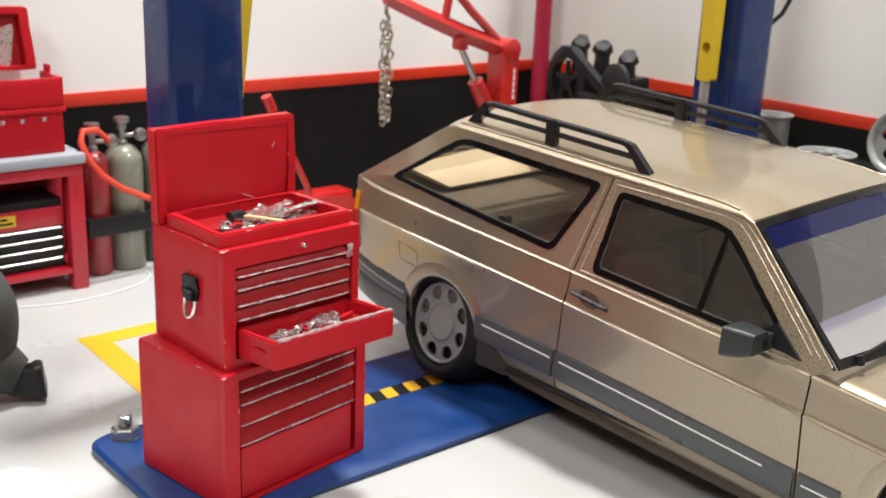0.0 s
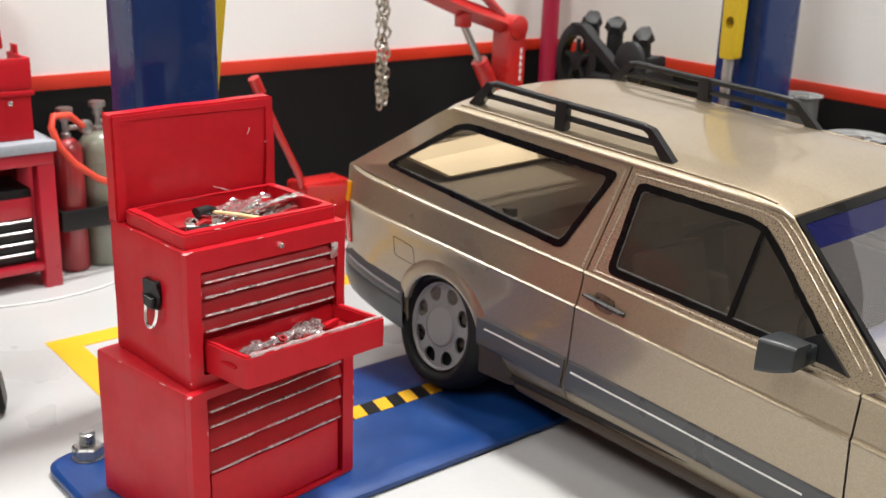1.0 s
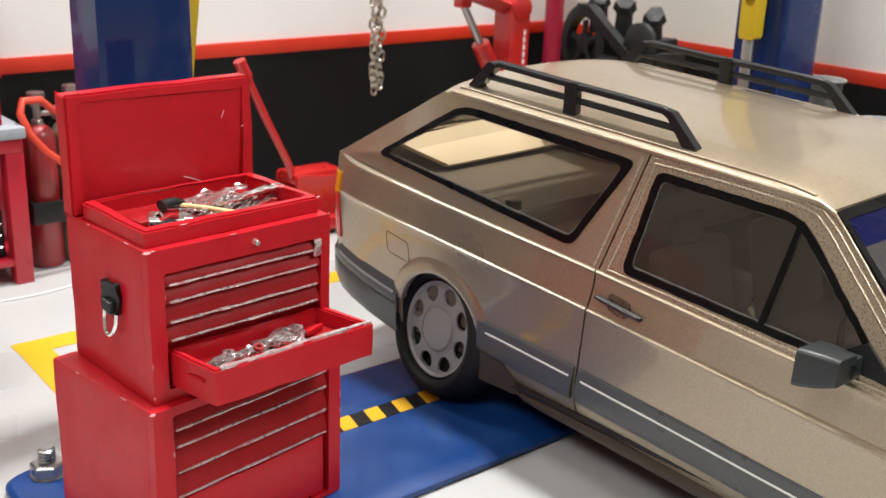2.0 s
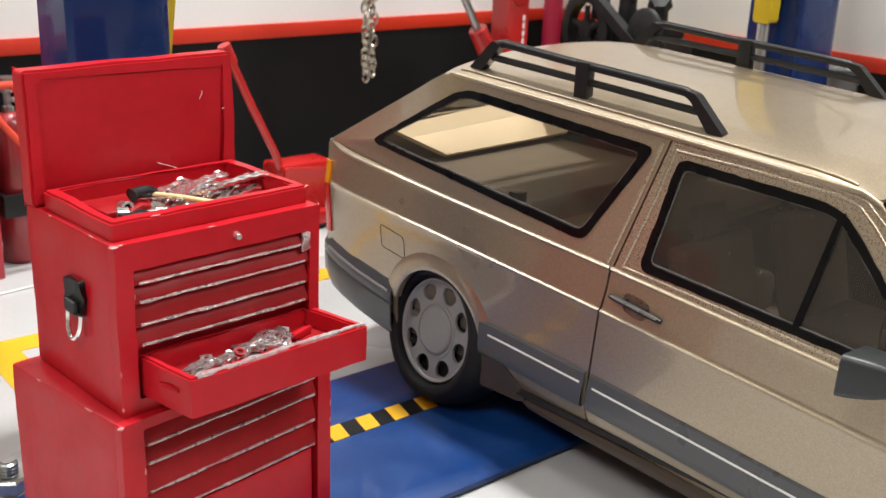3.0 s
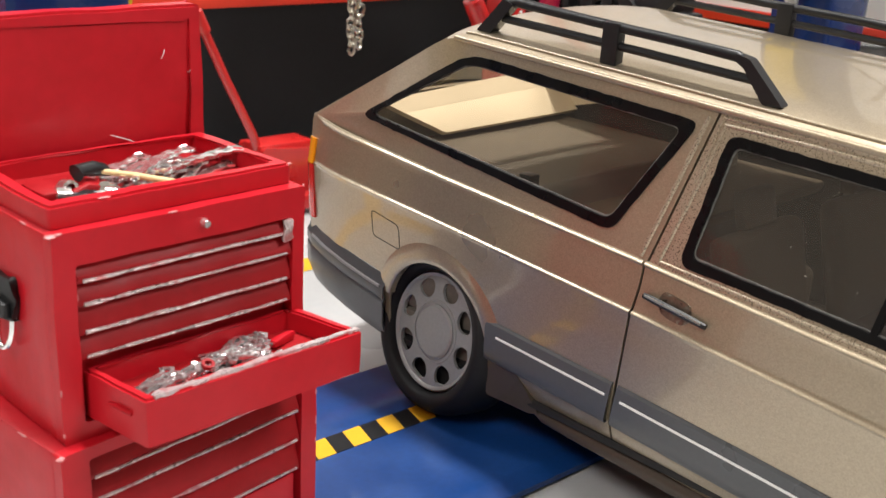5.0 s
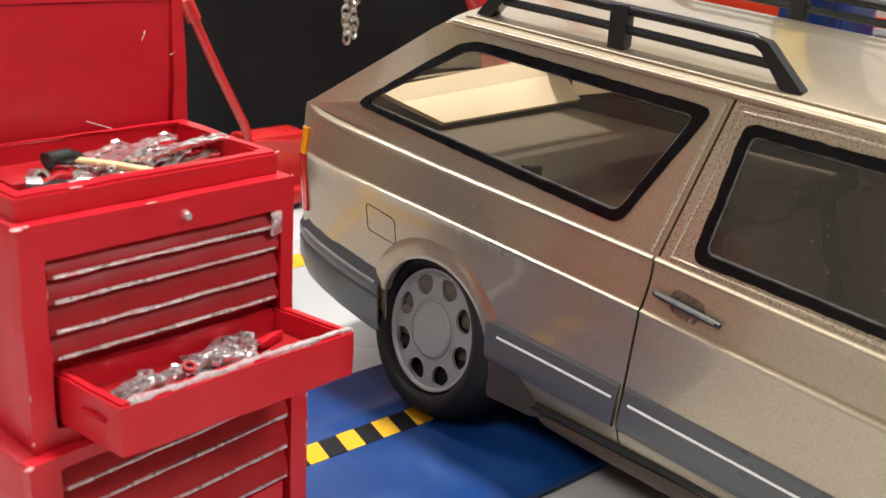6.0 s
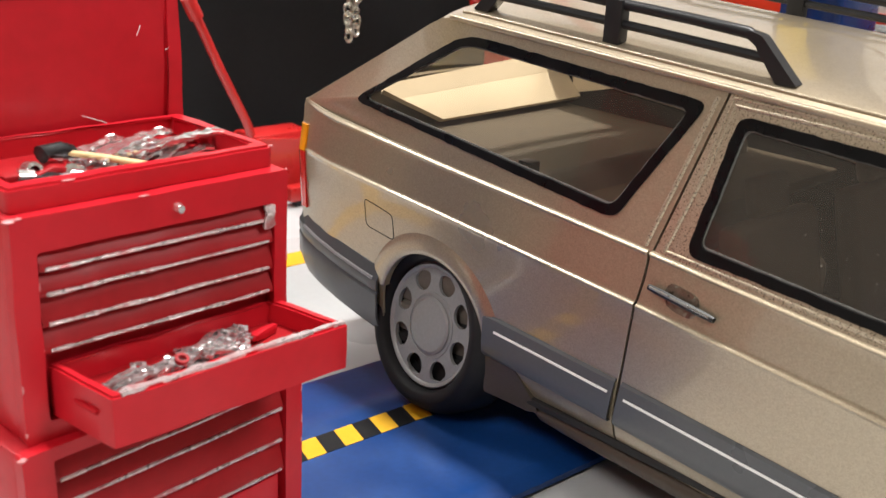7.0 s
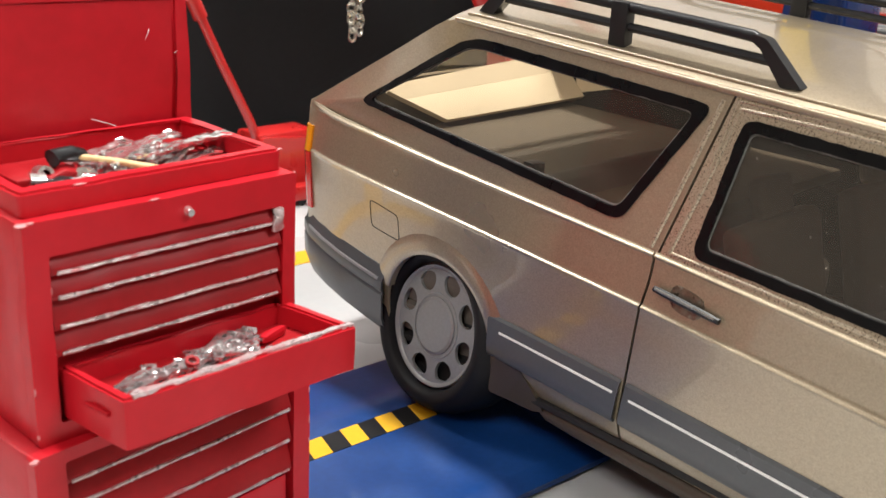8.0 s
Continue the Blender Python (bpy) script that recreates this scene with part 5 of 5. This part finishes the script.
part("back_panel", box(CX0 + 0.5, CY1 - 0.9, 9.2, CX1 - 6, CY1 - 0.1, 45.0, 0.1), M_RED_DARK, cart)

under = thing("drawer_chest", at(0, 0, 9.0), "red and black drawer chest on the trolley's lower shelf", "tool chest")
part("carcass", box(22, 334, 0, 84, 355, 27, 0.8), M_BLACK, under)
part("lid_band", box(22.4, 333.2, 16.5, 83.6, 334.4, 24, 0.4), M_TROLLEY, under)
for k in range(4):
    z = 0.8 + 4.0 * k
    d_ = part("drawer_front", box(23, 333.4, z, 83, 334.3, z + 3.4, 0.3), M_BLACK, under)
    part("drawer_pull", tube([(23.4, 333.1, z + 3.0), (53, 332.9, z + 3.0), (82.6, 333.1, z + 3.0)], 0.45, 6), M_STEEL, d_)
part("label", box(56, 333.0, 18.4, 66, 333.15, 22.8, 0.05, 1), M_YELLOW, under, "yellow label with unreadable dark lettering")
for k in range(2):
    part("label_bar", box(57, 332.88, 19.4 + 1.7 * k, 65 - 2 * k, 332.98, 20.2 + 1.7 * k, 0), M_BLACK, under)

tbox = thing("tool_box", at(0, 0, 53.4), "red cantilever tool box with its lid raised on the trolley", "tool box")
part("body", cast(box(28, 333.5, 0, 86.5, 352, 17.6, 0.6), 0.25), M_RED, tbox)
part("rim", cast(box(27.6, 333.0, 17.7, 87.0, 334.6, 28.0, 0.5), 0.2), M_RED, tbox)
part("rim", cast(box(85.4, 334.7, 17.7, 87.0, 352, 28.0, 0.5), 0.2), M_RED, tbox)
part("tray_edge", cast(box(60, 332.2, 15.5, 87.4, 333.2, 17.2, 0.3), 0.2), M_RED, tbox)
for px in (63, 70, 78):
    part("catch", box(px, 331.9, 12.5, px + 1.6, 332.9, 14.0, 0.3), M_SILVER, tbox)
bm = slab(round_poly([(27, 29), (84, 29), (82, 52), (28, 52)], 1, 3), [round_poly([(29, 30.5), (80.5, 30.5), (78.8, 49.5), (30, 49.5)], 0.8, 3)], lambda u, v, d: (u, 350 + d + (v - 29) * 0.05, v), 3.5)
l2 = part("lid", cast(bm, 0.25), M_RED, tbox)
part("lid_panel", slab([(28.6, 30), (81, 30), (79.3, 50), (29.6, 50)], [], lambda u, v, d: (u, 352.5 + d + (v - 29) * 0.05, v), 0.8), M_RED_DARK, l2)
bm = slab(round_poly([(66, 32), (75, 30), (77.5, 46), (71, 44), (68.5, 38)], 2.0, 3), [], lambda u, v, d: (u, 352.1 + d + (v - 29) * 0.05, v), 0.35)
part("lid_sticker", bm, M_WORN, l2, "scuffed pale patch inside the lid")
part("hinge_strap", box(86.2, 345, 16, 87.2, 350, 31, 0.2), M_RED, tbox)
part("brass_key", tube([(59, 351.4, 45), (60, 350.9, 42), (58.8, 351.2, 38), (60, 351, 34)], 0.7, 6), M_YELLOW, tbox)


# ---------------------------------------------------------------- gas cylinders
def gas_cylinder(x, y, r, h, mat, label):
    g = thing("gas_cylinder", at(x, y, 0), label, "gas cylinder", "gas cylinders")
    prof = [(0, 0), (r - 0.8, 0), (r, 0.9), (r, h - r * 0.9), (r * 0.93, h - r * 0.5), (r * 0.72, h - r * 0.2), (r * 0.42, h), (0, h)]
    part("bottle", lathe(prof, n=32), mat, g, smooth=60)
    part("valve", lathe([(0, h - 0.2), (2.0, h - 0.2), (2.0, h + 1.6), (1.2, h + 2.2), (1.2, h + 6), (1.9, h + 6.3), (1.9, h + 8.6), (0, h + 8.8)], n=14), M_STEEL, g)
    v = part("gauge_stem", cyl((0, 0, h + 3.6), (6.5, -2.5, h + 4.0), 0.9), M_STEEL, g)
    part("gauge", cyl((6.0, -2.2, h + 4.0), (6.6, -4.6, h + 4.2), 2.6, bevel=0.3), M_STEEL, v)
    part("hand_wheel", lathe([(0, h + 9), (3.0, h + 9), (3.2, h + 10), (3.0, h + 11), (0, h + 11)], n=12), M_STEEL, g)
    return g


gas_cylinder(101.5, 344.5, 5.6, 50, M_TANK_RED, "slim dark red gas cylinder with a silver valve")
gas_cylinder(114.6, 346.5, 7.6, 51, M_TANK, "olive grey gas cylinder with silver valve and gauge")
gas_cylinder(130.5, 349.0, 6.4, 51, M_TANK, "olive grey gas cylinder with silver valve and gauge")
strap = part("cylinder_strap", box(95.0, 336.6, 17, 139, 338.4, 24.5, 0.4), M_BLACK)
tagged(strap, "black strap bar in front of the gas cylinders", "strap")
part("strap_end", box(95.0, 338.5, 17, 96.4, 359, 24.5, 0.3), M_BLACK, strap)
part("strap_end", box(137.6, 338.5, 17, 139, 359, 24.5, 0.3), M_BLACK, strap)
hose = part("hose", tube([(107.0, 341, 54), (100, 336, 60.0), (93.6, 334, 60.5), (91.9, 332, 57), (94, 331, 50), (99, 330.5, 43.5), (107, 331, 37), (117, 332.5, 32), (130, 334, 26), (140, 335, 14), (146, 336, 1.7)], 1.25, 10), M_HOSE)
tagged(hose, "orange rubber gas hose hanging in a curve", "hose")
pts = [(84 + 33 * math.cos(a), 333 + 17 * math.sin(a), 0.45) for a in [math.radians(-170 + 175 * k / 24) for k in range(25)]]
tagged(part("wire", tube(pts, 0.3, 6), M_PIN), "thin pale wire lying in a loop on the floor", "wire")


# ---------------------------------------------------------------- trolley jack
jack = thing("trolley_jack", at(-3.6, 3.0, 0), "red trolley jack with a long raised handle", "trolley jack")
def side_plate(u, v, d):
    return (196 + u, 322 + d, v)


part("side_frame", slab(round_poly([(0, 4), (40, 3), (42, 8), (20, 21), (0, 23)], 2, 3), [], side_plate, 1.6), M_RED_METAL, jack)
part("side_frame", slab(round_poly([(0, 4), (40, 3), (42, 8), (20, 21), (0, 23)], 2, 3), [], lambda u, v, d: (196 + u, 336 + d, v), 1.6), M_RED_METAL, jack)
part("top_cover", box(196, 323.7, 19, 218, 335.9, 23.5, 1.2), M_RED_METAL, jack)
part("saddle_arm", box(212, 326, 9, 238, 334, 14, 1.5), M_RED_METAL, jack)
part("saddle", cyl((235, 330, 14), (235, 330, 17), 5, 4.5, bevel=0.4), M_STEEL, jack)
for ax in (200, 234):
    for ay in (319, 338):
        part("wheel", cyl((ax, ay, 3.6), (ax, ay + 2.8, 3.6), 3.6, bevel=0.5), M_BLACK, jack)
part("handle", tube([(197, 327, 22), (194, 325.5, 28), (184, 325, 47), (176, 325, 64)], 1.5, 10), M_RED_METAL, jack)
part("handle_grip", tube([(176.6, 325, 62.6), (174.6, 325, 66.8), (173.6, 325, 69)], 2.3, 10), M_RED_METAL, jack)


# ---------------------------------------------------------------- engine crane with chain
crane = thing("engine_crane", at(0, 0, 0), "bright red engine crane with hydraulic ram and hanging chain", "engine crane")
part("column", box(282.0, 305.5, 5.0, 293.0, 315.5, 84.0, 0.8), M_RED_METAL, crane, "red column with small white unreadable lettering")
for k in range(5):
    part("lettering_bar", box(289.6, 305.28, 62 + 3.0 * k, 290.8, 305.45, 64.2 + 3.0 * k, 0), M_PIN, crane)
part("knee", cyl((288, 304.6, 85), (288, 316.4, 85), 5.2, bevel=0.6), M_RED_METAL, crane)
boom = part("boom", tube([(288, 310.5, 85), (262, 310.3, 93.0), (236, 310, 102.6), (217, 309.5, 110)], [4.2, 4.0, 3.6, 3.2], 4), M_RED_METAL, crane, smooth=20)
part("boom_stay", tube([(283, 310.5, 89.5), (266, 310.3, 103), (252, 310, 115)], 1.9, 6), M_RED_METAL, crane)
part("boom_strut", tube([(250, 310, 97.5), (252, 310, 108), (256, 310, 118)], 1.9, 6), M_RED_METAL, crane)
part("ram_lug", box(257.5, 307.2, 86, 262.5, 313, 92, 0.8), M_RED_METAL, crane)
part("ram_rod", cyl((260.4, 310, 87), (270.5, 310, 70.5), 1.5), M_STEEL, crane, "bare steel ram rod")
part("ram_body", cyl((270, 310, 71.5), (283.0, 310, 50), 3.7, bevel=0.5), M_RED_METAL, crane)
part("base_leg", box(200, 300, 2.2, 294, 305, 7, 0.5), M_RED_METAL, crane)
part("base_leg", box(200, 317, 2.2, 294, 322, 7, 0.5), M_RED_METAL, crane)
part("base_cross", box(284, 305.2, 2.2, 294, 316.8, 7, 0.5), M_RED_METAL, crane)
for ax in (204, 289):
    for ay in (302.5, 319.5):
        part("castor", cyl((ax, ay - 1.2, 1.7), (ax, ay + 1.2, 1.7), 1.7), M_BLACK, crane)
part("hook", tube([(217.5, 309.5, 108), (217.5, 309.5, 103.5), (219.0, 309.5, 101), (217.5, 309.5, 99), (215.8, 309.5, 100.5)], 0.9, 8), M_STEEL, crane)


def link(cx, cy, cz, turn, tilt):
    pts = []
    for k in range(14):
        a = 2 * math.pi * k / 14
        p = Vector((1.25 * math.cos(a), 0, 2.0 * math.sin(a)))
        p.rotate(Euler((radians(tilt), 0, radians(turn))))
        pts.append((cx + p.x, cy + p.y, cz + p.z))
    return tube(pts, 0.5, 6, closed=True)


chain = None
for strand, dx in enumerate((-1.4, 1.5)):
    for k in range(16):
        if strand and k > 14:
            continue
        bm = link(217.8 + dx + 0.5 * math.sin(k * 1.9 + strand), 309.5 + 0.5 * math.cos(k * 2.3), 98.0 - 2.7 * k - 1.2 * strand, 90 * (k % 2) + 25 * math.sin(k + strand), 8 * math.sin(2.1 * k))
        if chain is None:
            chain = part("chain", bm, M_CHAIN)
            tagged(chain, "doubled steel chain hanging from the crane hook", "chain")
        else:
            part("chain_link", bm, M_CHAIN, chain)


# ---------------------------------------------------------------- crimson pipe in the corner
pipe = part("corner_pipe", cyl((344, 342, 0), (344, 342, 232), 4.3, n=28), M_CRIMSON)
tagged(pipe, "crimson painted upright pipe in the room corner", "pipe")
for z in (30, 150, 210):
    part("pipe_collar", cyl((344, 342, z), (344, 342, z + 5), 5.0, n=28, bevel=0.5), M_CRIMSON, pipe)

# ---------------------------------------------------------------- engine on a yellow stand
stand = thing("engine_stand", at(0, 0, 0), "yellow steel engine stand by the side wall", "engine stand")
part("stand_table", box(314, 248, 50, 346, 318, 54, 0.8), M_YELLOW, stand)
for lx in (315, 341):
    for ly in (249.5, 312.5):
        part("stand_leg", box(lx, ly, 0, lx + 4, ly + 4, 50, 0.5), M_YELLOW, stand)
part("stand_bar", box(319.2, 250, 18, 340.8, 253, 22, 0.4), M_YELLOW, stand)
eng = thing("engine", at(330, 282, 54.0) @ Matrix.Diagonal((1, 0.8, 1.06, 1)), "dark cast engine block with pulleys and drive belt", "engine")
bm = cast(box(-9, -27, 0, 10, 24, 15, 1.5, 2), 0.5, 0.2)
part("block", bm, M_ENGINE, eng)
part("valve_cover", cast(box(-6, -24, 15.1, 7, 18, 20, 1.2, 2), 0.3, 0.2), M_ENGINE, eng)
part("pulley", lathe([(10.5, 0), (14.6, 0), (15.6, 0.8), (14.6, 2.6), (15.6, 4.4), (14.6, 5.2), (10.5, 5.2), (10.5, 0)], (-13.5, 20, 15.2), (1, 0, 0), 36), M_ENGINE, eng, "large dark ring pulley")
part("pulley_hub", cyl((-13, 20, 15.2), (-8, 20, 15.2), 4.0, bevel=0.4), M_ENGINE, eng)
for k in range(5):
    a = 2 * math.pi * k / 5 + 0.3
    part("pulley_spoke", tube([(-11.5, 20, 15.2), (-11.5, 20 + 9 * math.cos(a), 15.2 + 9 * math.sin(a))], 1.3, 8), M_ENGINE, eng)
part("pulley", lathe([(0, 0), (9, 0), (10, 0.8), (9.4, 2), (10, 3.2), (9, 4), (0, 4)], (-13.5, -18, 16.5), (1, 0, 0), 30), M_ENGINE, eng)
bm = slab([(24, 30.6), (15, 30.2), (-22, 10.5), (-20, 6.8)], [], lambda u, v, d: (-14.8 + d, u, v), 4.6)
part("drive_belt", bm, M_ENGINE, eng, "flat dark drive belt")
for y_, z_, h_ in ((19.6, 21, 12), (2, 20, 12.5), (-18, 20, 9.5)):
    t_ = part("filler_neck", cyl((-4, y_, z_ - 2), (-4, y_, z_ + h_ - 3), 4.4, 3.8, 16, bevel=0.4), M_ENGINE, eng)
    part("filler_cap", cast(cyl((-4, y_, z_ + h_ - 3), (-5.5, y_ - 1.5, z_ + h_), 5.4, 4.4, 6, bevel=0.4), 0.7, 0.5), M_ENGINE, t_)
part("manifold", tube([(-9, 12, 8), (-13, 5, 10), (-13, -6, 10), (-9, -14, 7)], 2.4, 10), M_ENGINE, eng)
tool = part("yellow_tool", box(317, 236, 54.5, 326, 250, 58.5, 1.4, 3), M_YELLOW)
tagged(tool, "small yellow tool lying on the stand end", "tool")
tool.location.z = 0

# ---------------------------------------------------------------- spare wheels and drums by the side wall
bench = thing("low_bench", at(0, 0, 0), "black low bench along the side wall", "bench")
part("bench_top", box(316, 118, 50.5, 358, 232, 53.0, 0.5), M_BLACK, bench)
for lx in (317, 353):
    for ly in (119.5, 226.5):
        part("bench_leg", box(lx, ly, 0, lx + 4, ly + 4, 50.5, 0.4), M_BLACK, bench)


def spare_rim(m, label, r=11.0, h=5.5):
    w_ = thing("spare_wheel_rim", m, label, "wheel rim", "spare rims")
    part("barrel", lathe([(r * 0.8, 0), (r, 0), (r, 0.7), (r * 0.86, 1.4), (r * 0.84, h - 1.2), (r, h - 0.6), (r, h), (r * 0.9, h), (r * 0.8, h - 1.5), (r * 0.8, 0)], n=40), M_RIM, w_, smooth=50)
    holes = []
    for k in range(5):
        a = 2 * math.pi * k / 5
        holes.append([(r * 0.5 * math.cos(a) + r * 0.17 * math.cos(b), r * 0.5 * math.sin(a) + r * 0.17 * math.sin(b)) for b in (2 * math.pi * i / 10 for i in range(10))])
    part("disc", slab([(r * 0.82 * math.cos(2 * math.pi * k / 40), r * 0.82 * math.sin(2 * math.pi * k / 40)) for k in range(40)], holes, lambda u, v, d: (u, v, h - 1.4 - d), 0.8), M_RIM, w_)
    part("hub", lathe([(0, h - 1.4), (r * 0.22, h - 1.4), (r * 0.2, h - 0.3), (0, h - 0.2)], n=20), M_STEEL, w_)
    return w_


spare_rim(at(336, 168, 53.0), "silver wheel rim lying flat on the black bench", 12, 5)
spare_rim(at(338, 196, 53.0), "silver wheel rim lying flat on the black bench", 8.5, 16)
spare_rim(at(343, 139, 66.0, ry=-78), "silver wheel rim propped upright against the wall", 13, 6)

# ---------------------------------------------------------------- grey figure part and white dome at the near floor
bm = bmesh.new()
bmesh.ops.create_icosphere(bm, subdivisions=4, radius=1)
for v in bm.verts:
    v.co = Vector((24 + 12.5 * v.co.x, 251 + 12.5 * v.co.y, 26 + 19 * v.co.z))
merge(bm, diced(tube([(2, 264, 16), (12, 258, 19), (22, 252, 17), (29, 247.5, 10), (34, 245, 7.4)], [12, 12.5, 12, 8.5, 5.6], 20), 1))
wobble(bm, 1.1, 0.1)
trousers = len(bm.faces)
# boot: squared sole towards the room, rounded upper and a heel step
ring = round_poly([(-5.4, -5.2), (5.4, -5.2), (5.0, 4.6), (-4.2, 5.6)], 1.6, 4)
rows = []
for t, w in ((0.0, 0.86), (0.6, 0.98), (1.6, 1.0), (2.6, 0.93), (3.2, 0.86), (7.0, 0.84), (10.5, 0.74)):
    rows.append([Vector((40.5 - 0.92 * t, 241.6 + 0.45 * t, 6.6)) + Vector((0.36, 0.93, 0)) * (a * w) + Vector((-0.12, 0, 1)) * (b * w) for a, b in ring])
boot = grid(rows, close=True)
boot.verts.ensure_lookup_table()
boot.faces.new([boot.verts[k] for k in range(len(ring))])
merge(bm, boot)
bm.faces.ensure_lookup_table()
for k, f in enumerate(bm.faces):
    f.material_index = 1 if k >= trousers else 0
for v in bm.verts:
    v.co.z = max(v.co.z, 0.0)
doll = tagged(part("figurine", bm, M_CLOTH), "plain grey crouching workshop figurine resting on the floor", "figurine")
doll.data.materials.append(M_BLACK)
bm = lathe([(0, 12.3), (3, 12.1), (6.5, 11.2), (9.6, 9.4), (12, 6.9), (13.5, 3.6), (14.0, 0), (0, 0)], n=36)
tagged(part("white_dome", bm, M_WHITE, thing_pose=at(9.5, 178.5, 0.01)), "glossy white rounded shell lying on the floor", "shell")
